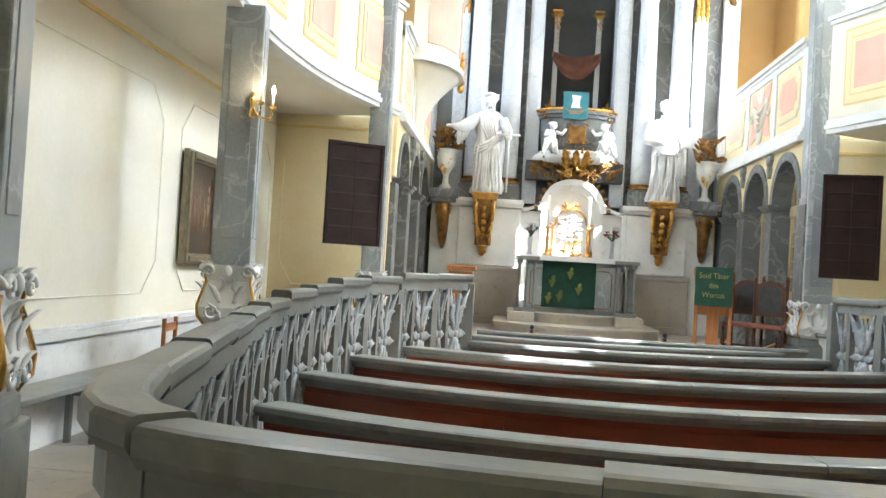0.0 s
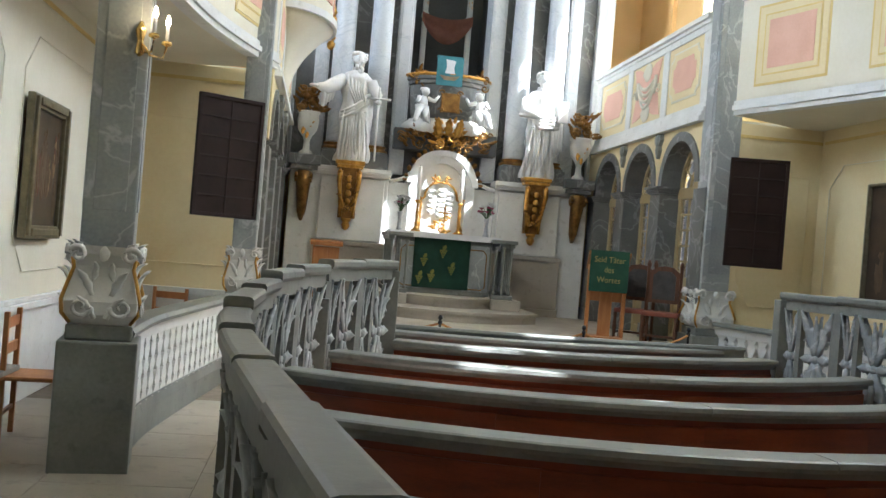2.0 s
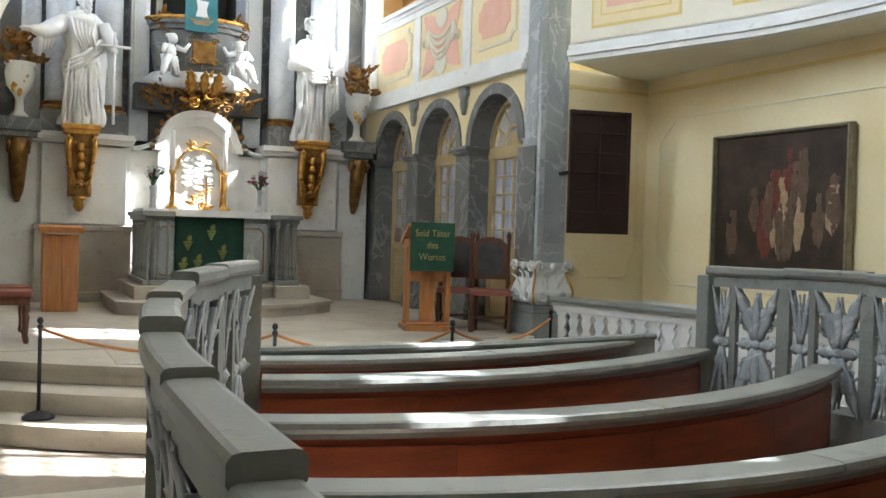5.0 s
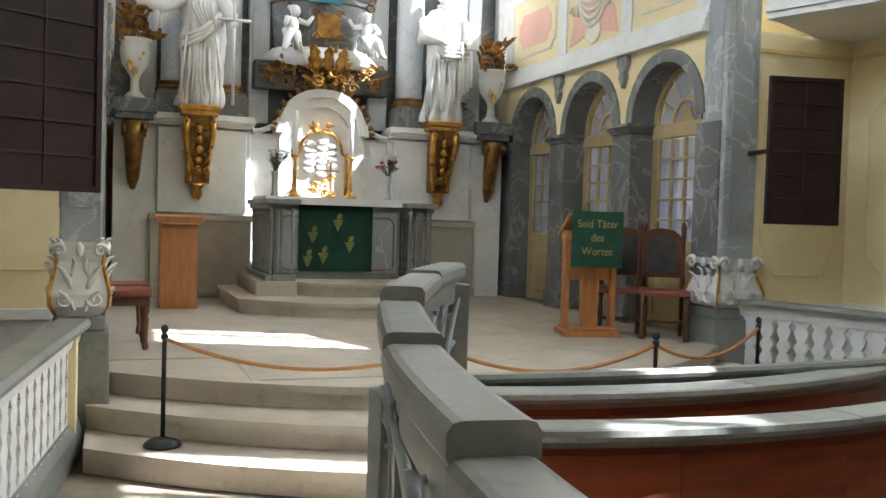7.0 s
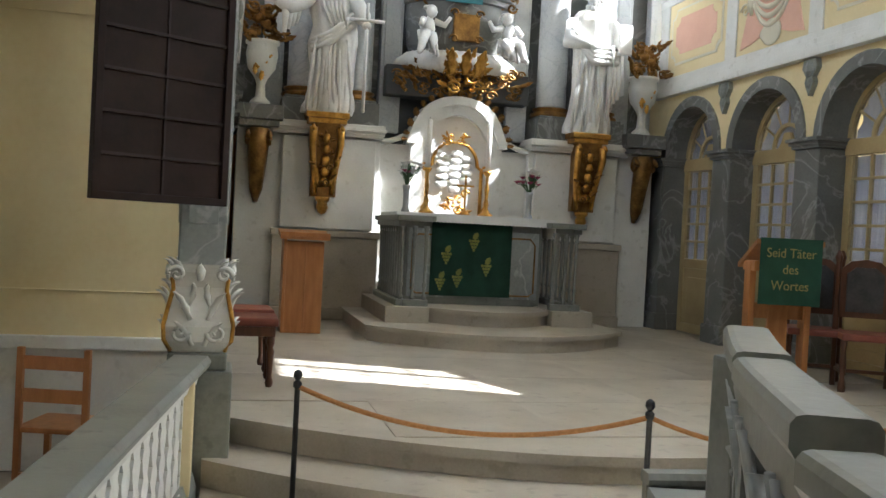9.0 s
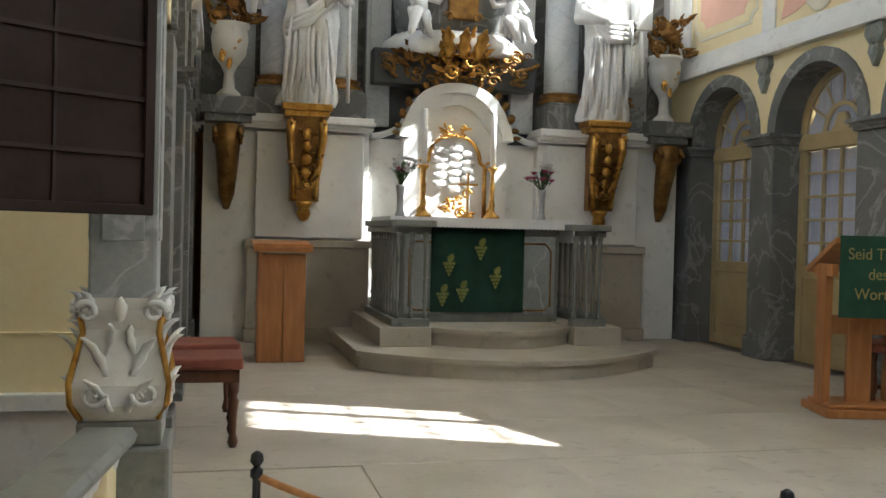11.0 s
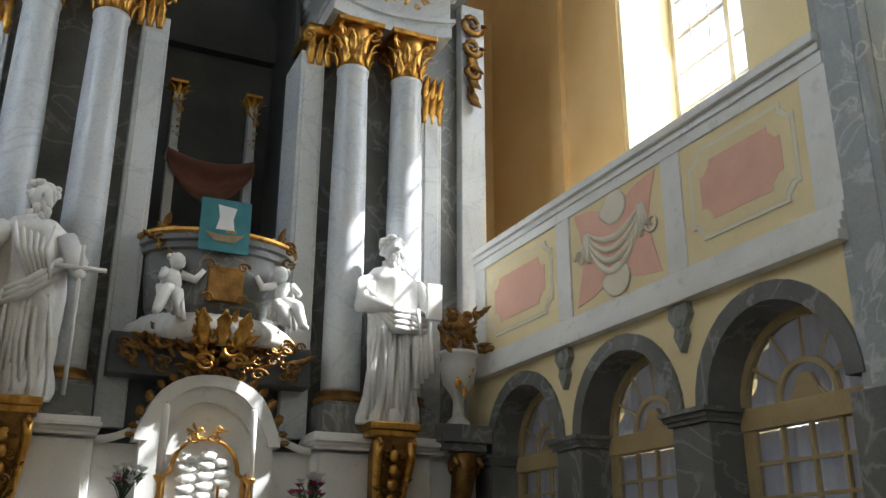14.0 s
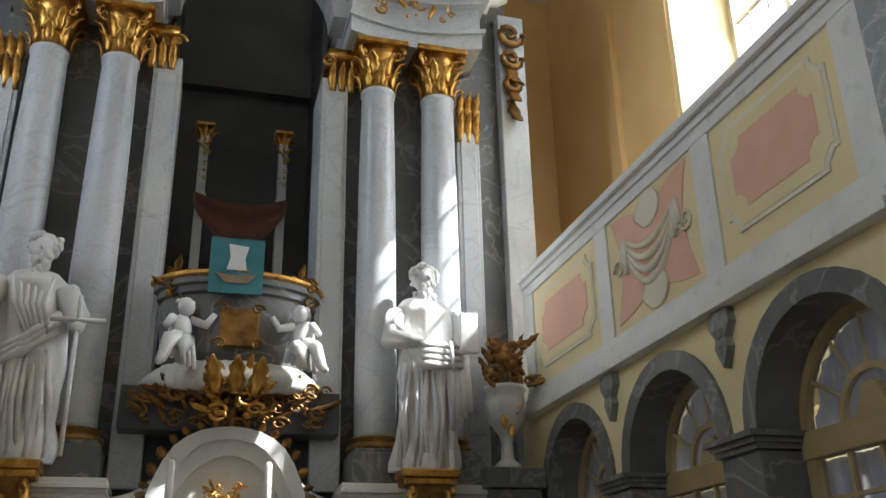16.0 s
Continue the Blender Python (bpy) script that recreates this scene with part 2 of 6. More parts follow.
def lathe(bm, profile, seg=20, at=(0, 0, 0), sx=1.0, sy=1.0, turn=0.0):
    rings = []
    for r, z in profile:
        rings.append([bm.verts.new((at[0] + sx * r * math.cos(turn + 2 * math.pi * k / seg), at[1] + sy * r * math.sin(turn + 2 * math.pi * k / seg), at[2] + z)) for k in range(seg)])
    for a, b in zip(rings, rings[1:]):
        for k in range(seg):
            bm.faces.new((a[k - 1], a[k], b[k], b[k - 1]))
    bm.faces.new(rings[0])
    bm.faces.new(rings[-1])
    return bm


def tube(bm, pts, radius, seg=6, flat=1.0):
    """A rod along a 3D line; radius may be a list."""
    pts = [Vector(p) for p in pts]
    rad = radius if isinstance(radius, (list, tuple)) else [radius] * len(pts)
    rings = []
    for i, p in enumerate(pts):
        d = (pts[min(i + 1, len(pts) - 1)] - pts[max(i - 1, 0)]).normalized()
        u = d.cross(Vector((0, 0, 1)) if abs(d.z) < 0.9 else Vector((1, 0, 0))).normalized()
        v = d.cross(u)
        rings.append([bm.verts.new(p + rad[i] * (u * math.cos(2 * math.pi * k / seg) * flat + v * math.sin(2 * math.pi * k / seg))) for k in range(seg)])
    for a, b in zip(rings, rings[1:]):
        for k in range(seg):
            bm.faces.new((a[k - 1], a[k], b[k], b[k - 1]))
    bm.faces.new(rings[0])
    bm.faces.new(rings[-1])
    return bm


def smoothed(pts, n):
    """n + 1 points evenly spaced along a smooth line through a few plan points."""
    p = [Vector(q) for q in pts]
    dense = []
    for i in range(len(p) - 1):
        a, b, c, d = p[max(i - 1, 0)], p[i], p[i + 1], p[min(i + 2, len(p) - 1)]
        for k in range(24):
            t = k / 24
            dense.append(0.5 * (2 * b + (c - a) * t + (2 * a - 5 * b + 4 * c - d) * t * t + (3 * b - a - 3 * c + d) * t ** 3))
    dense.append(p[-1])
    run = [0.0]
    for a, b in zip(dense, dense[1:]):
        run.append(run[-1] + (b - a).length)
    out = []
    for k in range(n + 1):
        s = run[-1] * k / n
        i = min(max(j for j in range(len(run)) if run[j] <= s + 1e-9), len(run) - 2)
        f = (s - run[i]) / max(run[i + 1] - run[i], 1e-9)
        out.append(dense[i].lerp(dense[i + 1], f))
    return out


def sweep(bm, path, profile, closed=False):
    """A closed profile (offset to the left of the way, height) carried along a plan line."""
    n = len(path)
    rings = []
    for i, p in enumerate(path):
        a, b = path[i - 1] if (i or closed) else p, path[(i + 1) % n] if (i < n - 1 or closed) else p
        d = Vector((b[0] - a[0], b[1] - a[1])).normalized()
        rings.append([bm.verts.new((p[0] - d.y * o, p[1] + d.x * o, z)) for o, z in profile])
    k = len(profile)
    for a, b in zip(rings, rings[1:] + (rings[:1] if closed else [])):
        for j in range(k):
            bm.faces.new((a[j - 1], a[j], b[j], b[j - 1]))
    if not closed:
        bm.faces.new(rings[0])
        bm.faces.new(rings[-1])
    return bm


def blob(bm, c, r, seg=10, jitter=0.0):
    """A rounded lump; r gives its three radii."""
    out = bmesh.ops.create_uvsphere(bm, u_segments=seg, v_segments=max(5, seg * 2 // 3), radius=1)
    for v in out["verts"]:
        k = 1 + jitter * noise.noise(v.co * 2.3 + Vector(c) * 9)
        v.co = Vector(c) + Vector((v.co.x * r[0], v.co.y * r[1], v.co.z * r[2])) * k
    return bm


def leaf(bm, base, out, up, length, width, curl=0.6, thick=0.012):
    """A carved leaf that rises from base along up and curls over towards out."""
    base, out, up = Vector(base), Vector(out).normalized(), Vector(up).normalized()
    side = up.cross(out).normalized()
    n, rows = 6, []
    for i in range(n + 1):
        t = i / n
        w = width * (0.45 + 1.2 * t - 1.55 * t ** 2.2) * (1 + 0.18 * (-1) ** i)
        c = base + up * length * (t - 0.35 * curl * t ** 3) + out * length * curl * 0.55 * t ** 2.2
        rows.append([bm.verts.new(c + side * w * s + out * (thick * (1 - abs(s)) * 2 + (-0.25 * w * abs(s)))) for s in (-0.5, -0.2, 0.2, 0.5)] + [bm.verts.new(c - out * thick)])
    for a, b in zip(rows, rows[1:]):
        for j in range(5):
            bm.faces.new((a[j - 1], a[j], b[j], b[j - 1]))
    bm.faces.new(rows[0])
    bm.faces.new(rows[-1])


def scroll(bm, c, u, v, r, turns=1.4, thick=0.02, flip=1, start=0.0):
    """A volute in the plane of u and v."""
    c, u, v = Vector(c), Vector(u), Vector(v)
    n = int(12 * turns)
    pts = []
    for i in range(n + 1):
        t = i / n
        a, rr = start + flip * 2 * math.pi * turns * t, r * (1 - 0.82 * t)
        pts.append(c + u * rr * math.cos(a) + v * rr * math.sin(a))
    tube(bm, pts, [thick * (1 - 0.5 * i / n) for i in range(n + 1)], 5)


def ornament(bm, w, h, d, count, rnd, size=0.09):
    """A cluster of carved leaves, scrolls and buds in a flat field w by h that faces -y."""
    for i in range(count):
        x, z = rnd.uniform(-w / 2, w / 2), rnd.uniform(-h / 2, h / 2)
        side = 1 if x >= 0 else -1
        kind = i % 3
        s = size * rnd.uniform(0.7, 1.3)
        if kind == 0:
            ang = rnd.uniform(-0.9, 0.9) + side * 0.6
            leaf(bm, (x, -d * 0.3, z), (side * 0.3, -1, 0.1), (math.sin(ang), 0, math.cos(ang)), s * 2.0, s * 0.9, 0.7)
        elif kind == 1:
            scroll(bm, (x, -d * 0.5, z), (side, 0, 0), (0, 0, 1), s * 0.8, 1.3, s * 0.22, rnd.choice((-1, 1)))
        else:
            blob(bm, (x, -d * 0.4, z), (s * 0.35, s * 0.3, s * 0.35), 7, 0.3)
    return bm

# ---- structure ----
XA = 0.71          # altar axis
XR, XL = 3.57, -2.15   # faces of the chancel arcades
OUT_R, OUT_L = 5.10, -3.85
CH = 0.48          # chancel floor
ZG = 3.55          # underside of the galleries


def holed_wall(bm, axis, t0, t1, a0, a1, z0, z1, holes):
    """A wall t0..t1 thick that runs a0..a1, with openings (a, b, bottom, top)."""
    cuts = sorted({a0, a1, *[v for h in holes for v in h[:2]]})
    for a, b in zip(cuts, cuts[1:]):
        spans, z = [], z0
        for h in sorted((h for h in holes if h[0] <= a and h[1] >= b), key=lambda q: q[2]):
            spans.append((z, h[2]))
            z = h[3]
        spans.append((z, z1))
        for lo, hi in spans:
            if hi > lo:
                box(bm, *((t0, t1, a, b) if axis == "x" else (a, b, t0, t1)), lo, hi)
    return bm


WIN_R = [(12.15, 14.1, 5.4, 9.95), (7.2, 8.5, 6.4, 9.7), (3.7, 4.95, 5.8, 9.6), (2.15, 3.3, 6.4, 8.4), (0.75, 1.95, 6.0, 8.6)]
LOW_R = [(10.2, 11.3, 1.3, 3.3), (11.85, 12.95, 1.3, 3.3), (13.5, 14.6, 1.3, 3.3)]
WIN_L = [(11.3, 13.6, 5.7, 9.6), (5.2, 6.7, 5.0, 9.0), (1.3, 2.8, 5.0, 9.0), (-2.6, -1.1, 5.0, 9.0)]
structure("wall_east", holed_wall(bmesh.new(), "x", OUT_R, OUT_R + 0.95, -7, 17.4, -0.1, 10.5, WIN_R + LOW_R), YELLOW, "pale yellow plastered outer wall with tall windows", "wall")
structure("wall_west", holed_wall(bmesh.new(), "x", OUT_L - 0.6, OUT_L, -7, 17.4, -0.1, 10.5, WIN_L), CREAM, "cream plastered outer wall with tall windows", "wall")
structure("wall_south", boxes((OUT_L - 0.6, OUT_R + 0.95, -7.5, -7, -0.1, 10.5)), CREAM, "plain cream plastered end wall", "wall")
structure("wall_north", boxes((OUT_L - 0.6, OUT_R + 0.95, 17.4, 17.9, -0.1, 10.5)), ORANGE, "ochre plastered wall behind the altar", "wall")
structure("ceiling", boxes((OUT_L - 0.6, OUT_R + 0.95, -7.5, 17.9, 10.5, 10.7)), CREAM, "plain cream plastered ceiling", "ceiling")
structure("aisle_end_wall", boxes((OUT_L, XL - 0.05, 9.6, 9.85, 0, ZG)), YELLOW, "yellow plastered wall at the aisle's end", "wall")
structure("aisle_end_wall_far", boxes((XR + 0.3, OUT_R, 9.68, 9.9, 0, ZG)), YELLOW, "yellow plastered wall at the aisle's end", "wall")

structure("wall_strip", boxes((OUT_R - 0.02, OUT_R, 14.16, 17.4, 3.7, 10.5), (OUT_R - 0.10, OUT_R, 15.35, 15.62, 3.7, 9.6)), ORANGE, "ochre plastered wall strip with pilaster", "wall")
floor = structure("floor", boxes((OUT_L, OUT_R, -7, 9.9, -0.2, -0.008)), JOINT, "pale worn stone slab floor with dark joints", "floor")


def edge_y(k, x):
    return (6.92, 7.42, 7.92)[k] + 0.17 * (x - 0.4) ** 2


def step_mesh(k, z0, z1, back):
    bm = bmesh.new()
    xs = [XL - 0.05 + (XR - XL + 0.1) * i / 30 for i in range(31)]
    prism(bm, [(x, edge_y(k, x) + 0.03) for x in xs] + [(xs[-1], back), (xs[0], back)], z0, z1 - 0.004)
    prism(bm, [(x, edge_y(k, x)) for x in xs] + [(x, edge_y(k, x) + 0.12) for x in reversed(xs)], z1 - 0.055, z1)
    return bm


for k, name in enumerate(("step_1", "step_2")):
    structure(name, step_mesh(k, 0.16 * k, 0.16 * (k + 1), 10.0), STONE, "curved worn sandstone step with rounded nosing", "step")
chancel = structure("chancel_floor", step_mesh(2, 0.32, CH - 0.004, 17.4), STONE, "pale stone slab floor of the raised chancel", "floor")
structure("side_room_floor", boxes((XR + 0.05, OUT_R, 9.9, 17.4, 0.3, CH)), STONE, "plain stone floor behind the arcade", "floor")
structure("side_room_floor_far", boxes((OUT_L, XL - 0.05, 9.85, 17.4, 0.3, CH)), STONE, "plain stone floor behind the arcade", "floor")


def arch_points(c, r, zs, n=16):
    return [(c - r * math.cos(math.pi * i / n), zs + r * math.sin(math.pi * i / n)) for i in range(n + 1)]


def arch_spandrel(bm, s0, s1, c, r, zs, zt, a, b, axes="yz"):
    """The wall above one arch, from its springing line to zt, a..b thick."""
    prism(bm, [(s0, zs), *arch_points(c, r, zs), (s1, zs), (s1, zt), (s0, zt)], a, b, axes)


def arch_ring(bm, c, r0, r1, zs, a, b, axes="yz"):
    prism(bm, arch_points(c, r1, zs) + list(reversed(arch_points(c, r0, zs))), a, b, axes)


ARCHES, AR, ZS = (14.05, 12.40, 10.75), 0.62, 2.77
PIERS = (14.88, 13.225, 11.575, 9.925)


def arcade(face, s, side):
    """An arcade of three arches; s is +1 where the wall lies to +x of its face."""
    lo, hi = sorted((face, face + 0.34 * s))
    bm = bmesh.new()
    for c in ARCHES:
        arch_spandrel(bm, c - 0.825, c + 0.825, c, AR, ZS, 3.62, lo, hi)
    box(bm, lo, hi, 14.875, 17.4, CH, 3.62)
    box(bm, lo, hi, 9.75, 9.925, ZS, 3.62)
    wall = structure("wall_arcade_" + side, bm, YELLOW, "yellow plastered arcade wall over three round arches", "wall")
    for c in ARCHES:
        bm = bmesh.new()
        arch_ring(bm, c, AR - 0.003, AR + 0.13, ZS, *sorted((face - 0.03 * s, face + 0.30 * s)))
        part("arch_moulding", bm, GREYD, wall, "grey marbled arch moulding")
    for y in PIERS:
        bm = boxes((*sorted((face - 0.03 * s, face + 0.34 * s)), y - 0.205, y + 0.205, CH, ZS - 0.1), (*sorted((face - 0.06 * s, face + 0.35 * s)), y - 0.22, y + 0.22, CH, CH + 0.22), bevel=0.012)
        for i, e in enumerate((0.03, 0.055, 0.085) if y > 10 else ()):
            box(bm, *sorted((face - (0.03 + e) * s, face + 0.35 * s)), y - 0.205 - e * 0.7, y + 0.205 + e * 0.7, ZS - 0.1 + i * 0.034, ZS - 0.066 + i * 0.034)
        part("pier", bm, GREYD, wall, "grey marbled pier with moulded impost")
    for y in PIERS[1:3]:
        bm = bmesh.new()
        prism(bm, [(y - 0.10, 3.57), (y - 0.12, 3.48), (y - 0.05, 3.39), (y - 0.07, 3.33), (y, 3.20), (y + 0.07, 3.33), (y + 0.05, 3.39), (y + 0.12, 3.48), (y + 0.10, 3.57)], *sorted((face - 0.06 * s, face)), "yz")
        blob(bm, (face - 0.06 * s, y, 3.47), (0.03, 0.07, 0.09), 8)
        blob(bm, (face - 0.05 * s, y, 3.32), (0.025, 0.04, 0.06), 8)
        part("bracket", bm, GREY, wall, "grey carved bracket")
    # parapet with painted panels
    bm = boxes((*sorted((face, face + 0.12 * s)), 9.98, 15.05, 3.622, 5.03))
    par = structure("parapet_arcade_" + side, bm, YELLOW, "cream gallery parapet with ochre frames and salmon panels", "parapet")
    bm = bmesh.new()
    for z, e, h in ((3.58, 0.10, 0.07), (3.65, 0.07, 0.06), (3.71, 0.045, 0.06), (3.77, 0.02, 0.075), (4.815, 0.02, 0.10), (4.915, 0.04, 0.06), (4.975, 0.08, 0.07)):
        box(bm, *sorted((face - e * s, face + 0.14 * s)), 9.98, 15.05, z, z + h, bevel=0.006)
    part("moulding", bm, WHITE, par, "pale grey painted moulding")
    for y in (14.91, 13.2, 11.58, 10.08):
        bm = boxes((*sorted((face - 0.018 * s, face)), y - 0.115, y + 0.115, 3.845, 4.815), bevel=0.004)
        part("pilaster_strip", bm, WHITE, par, "pale grey painted strip")
    for (a, b), fancy in zip(((13.33, 14.78), (11.78, 13.0), (10.2, 11.45)), (0, 1, 0)):
        if fancy:
            bm = bmesh.new()
            prism(bm, [(a, 3.910), (a + 0.25, 3.943), ((a + b) / 2, 4.057), (b - 0.25, 3.943), (b, 3.910), (b - 0.08, 4.147), (b - 0.14, 4.367), (b - 0.08, 4.595), (b, 4.791), (b - 0.25, 4.758), ((a + b) / 2, 4.636), (a + 0.25, 4.758), (a, 4.791), (a + 0.08, 4.595), (a + 0.14, 4.367), (a + 0.08, 4.147)], *sorted((face - 0.008 * s, face)), "yz")
            part("salmon_field", bm, PINK, par, "salmon painted scalloped field")
            bm = bmesh.new()
            mid = (a + b) / 2
            for z, r in ((4.660, 0.15), (4.008, 0.15)):
                for k in range(3):
                    blob(bm, (face - 0.012 * s, mid + (k - 1) * 0.02, z), (0.012, r * 1.25, r * (1 - 0.2 * k)), 12)
            for j in range(4):
                tube(bm, [(face - 0.012 * s, mid - 0.36 + 0.72 * q / 12, 4.530 - 0.05 * j - (0.14 + 0.05 * j) * (1 - (q / 6 - 1) ** 2)) for q in range(13)], [0.012 + 0.022 * (1 - (q / 6 - 1) ** 2) for q in range(13)], 6)
            for sg in (-1, 1):
                for j in range(3):
                    tube(bm, [(face - 0.012 * s, mid + sg * (0.37 + 0.03 * j), 4.554), (face - 0.012 * s, mid + sg * (0.39 + 0.035 * j), 4.269 + 0.04 * j)], [0.018, 0.026], 6)
            for sg in (-1, 1):
                scroll(bm, (face - 0.012 * s, mid + sg * 0.53, 4.350), (0, 1, 0), (0, 0, 1), 0.09, 1.3, 0.014, sg)
            part("stucco_relief", bm, CREAM, par, "cream stucco drapery relief", True)
        else:
            def notched(g, q=0.11):
                y0, y1, z0, z1 = a + g, b - g, 3.910 + g, 4.807 - g
                return [(y0 + q, z0), (y1 - q, z0), (y1 - q, z0 + q * 0.4), (y1 - q * 0.4, z0 + q), (y1, z0 + q), (y1, z1 - q), (y1 - q * 0.4, z1 - q), (y1 - q, z1 - q * 0.4), (y1 - q, z1), (y0 + q, z1), (y0 + q, z1 - q * 0.4), (y0 + q * 0.4, z1 - q), (y0, z1 - q), (y0, z0 + q), (y0 + q * 0.4, z0 + q), (y0 + q, z0 + q * 0.4)]
            for g, d, mat, nm in ((0.08, 0.012, CREAM, "cream_line"), (0.11, 0.016, YELLOW, "yellow_band"), (0.21, 0.020, PINK, "salmon_field")):
                part(nm, prism(bmesh.new(), notched(g), *sorted((face - d * s, face + 0.002 * s)), "yz"), mat, par)
    structure("gallery_floor_" + side, boxes((*sorted((face + 0.1 * s, OUT_R if s > 0 else OUT_L)), 9.9, 17.4, 3.47, 3.621)), CREAM, "plain gallery floor over the arcade", "gallery")


arcade(XR, 1, "east")
arcade(XL, -1, "west")


# curved balcony that swells out of the west parapet
def balcony():
    b = thing("corner_balcony", Matrix.Translation((XL - 0.02, 12.4, 0.75)) @ Matrix.Diagonal((1.35, 1.3, 1, 1)), "white curved balcony with salmon panels and gilt drops", "balcony")
    def half_oval(r, d, z0, z1):
        return prism(bmesh.new(), [(d * math.sin(math.pi * i / 18), -r * math.cos(math.pi * i / 18)) for i in range(19)], z0, z1)
    for r, d, z0, z1, mat, nm in ((0.95, 0.50, 4.1, 5.42, CREAM, "balcony_front"), (1.02, 0.58, 5.42, 5.52, WHITE, "hand_rail"), (1.0, 0.56, 4.0, 4.1, WHITE, "lower_moulding")):
        part(nm, half_oval(r, d, z0, z1), mat, b)
    # hollow console that carries it
    bm = bmesh.new()
    rings = []
    for k in range(15):
        t = k / 14
        q = 0.10 + 0.88 * t ** 2.4
        rings.append([bm.verts.new((0.54 * q * math.sin(math.pi * i / 18), -0.97 * (0.25 + 0.75 * q) * math.cos(math.pi * i / 18), 2.75 + 1.26 * t)) for i in range(19)])
    for lo, hi in zip(rings, rings[1:]):
        for i in range(18):
            bm.faces.new((lo[i], lo[i + 1], hi[i + 1], hi[i]))
        bm.faces.new((lo[-1], lo[0], hi[0], hi[-1]))
    bm.faces.new(rings[0])
    bm.faces.new(rings[-1])
    part("console", bm, CREAM, b, "hollow cream plastered console", True)
    for a0, a1 in ((0.35, 1.25), (1.45, 1.95), (2.1, 2.9)):
        pts = [(0.515 * math.sin(a0 + (a1 - a0) * i / 8), -0.965 * math.cos(a0 + (a1 - a0) * i / 8)) for i in range(9)]
        part("salmon_field", prism(bmesh.new(), pts + [(0.9 * x, 0.9 * y) for x, y in reversed(pts)], 4.3, 5.25), PINK, b)
    bm = bmesh.new()
    for q in range(5):
        blob(bm, (0.50, 0.55, 4.5 - 0.14 * q), (0.05, 0.06, 0.08), 7, 0.4)
        leaf(bm, (0.50, 0.55, 4.6 - 0.14 * q), (1, 0.3, 0), (0, 0.2, -1), 0.14, 0.12, 0.5)
    part("gilt_drop", bm, GOLD, b, "gilt foliage drop", True)


balcony()


def glazed_door(c, face, s, group):
    """A glazed door with fanlight, bars and net curtain in one arch."""
    d = thing("glazed_door", (face + 0.30 * s, c, CH), "ochre painted glazed door with fanlight, bars and net curtain", "door", group)
    w, zt, zs = AR - 0.005, 2.12, ZS - CH
    f = s
    bm = boxes((-0.035, 0.035, -w, -w + 0.10, 0, zt + 0.15), (-0.035, 0.035, w - 0.10, w, 0, zt + 0.15), (-0.035, 0.035, -w + 0.1, w - 0.1, 0.85, 0.97), (-0.035, 0.035, -w + 0.1, w - 0.1, 0, 0.12), (-0.05, 0.05, -w, w, zt, zt + 0.16), bevel=0.008)
    part("door_frame", bm, DOORPAINT, d)
    part("lower_panel", boxes((-0.02, 0.02, -w + 0.1, w - 0.1, 0.12, 0.85), (-0.032, 0.032, -w + 0.22, w - 0.22, 0.24, 0.73), bevel=0.01), DOORPAINT, d)
    for i in range(1, 4):
        y = -w + 0.1 + (2 * w - 0.2) * i / 4
        part("glazing_bar", boxes((-0.02, 0.02, y - 0.012, y + 0.012, 0.97, zt)), DOORPAINT, d)
    for i in range(1, 5):
        z = 0.97 + (zt - 0.97) * i / 5
        part("glazing_bar", boxes((-0.018, 0.018, -w + 0.1, w - 0.1, z - 0.012, z + 0.012)), DOORPAINT, d)
    bm = bmesh.new()
    z0 = zt + 0.16
    r = zs + AR - 0.01 - z0
    arch_ring(bm, 0, r - 0.06, r, z0, -0.03, 0.03)
    arch_ring(bm, 0, 0.24, 0.28, z0, -0.02, 0.02)
    for i in range(1, 6):
        a = math.pi * i / 6
        tube(bm, [(0, 0.26 * math.cos(a), z0 + 0.26 * math.sin(a)), (0, (r - 0.05) * math.cos(a), z0 + (r - 0.05) * math.sin(a))], 0.014, 4)
    prism(bm, [(-0.16, z0), (0.16, z0), (0.10, z0 + 0.06), (0.05, z0 + 0.17), (-0.05, z0 + 0.17), (-0.10, z0 + 0.06)], -0.025, 0.025, "yz")
    part("fanlight", bm, DOORPAINT, d, "radiating fanlight bars")
    bm = bmesh.new()
    n = 90
    for zz, top in ((0.9, zt), (z0, z0 + r * 0.96)):
        prev = None
        for i in range(n + 1):
            y = -w + 0.02 + (2 * w - 0.04) * i / n
            hi = top if top == zt else z0 + math.sqrt(max(0.01, (r * 0.96) ** 2 - y * y))
            x = f * (0.08 + 0.016 * math.sin(i * 1.1) + 0.010 * math.sin(i * 0.47 + c))
            cur = (bm.verts.new((x, y, zz)), bm.verts.new((x, y, hi)))
            if prev:
                bm.faces.new((prev[0], cur[0], cur[1], prev[1]))
            prev = cur
    bmesh.ops.solidify(bm, geom=bm.faces[:], thickness=0.004)
    part("curtain", bm, CURTAIN, d, "gathered white net curtain", True)
    bm = boxes((-0.003, 0.003, -w + 0.09, w - 0.09, 0.96, zt + 0.01))
    prism(bm, [(y, z) for y, z in arch_points(0, r - 0.03, z0)], -0.003, 0.003, "yz")
    part("glass_pane", bm, GLASS, d).visible_shadow = False


for c in ARCHES:
    glazed_door(c, XR, 1, "arcade doors")
for c in ARCHES:
    glazed_door(c, XL, -1, "arcade doors")


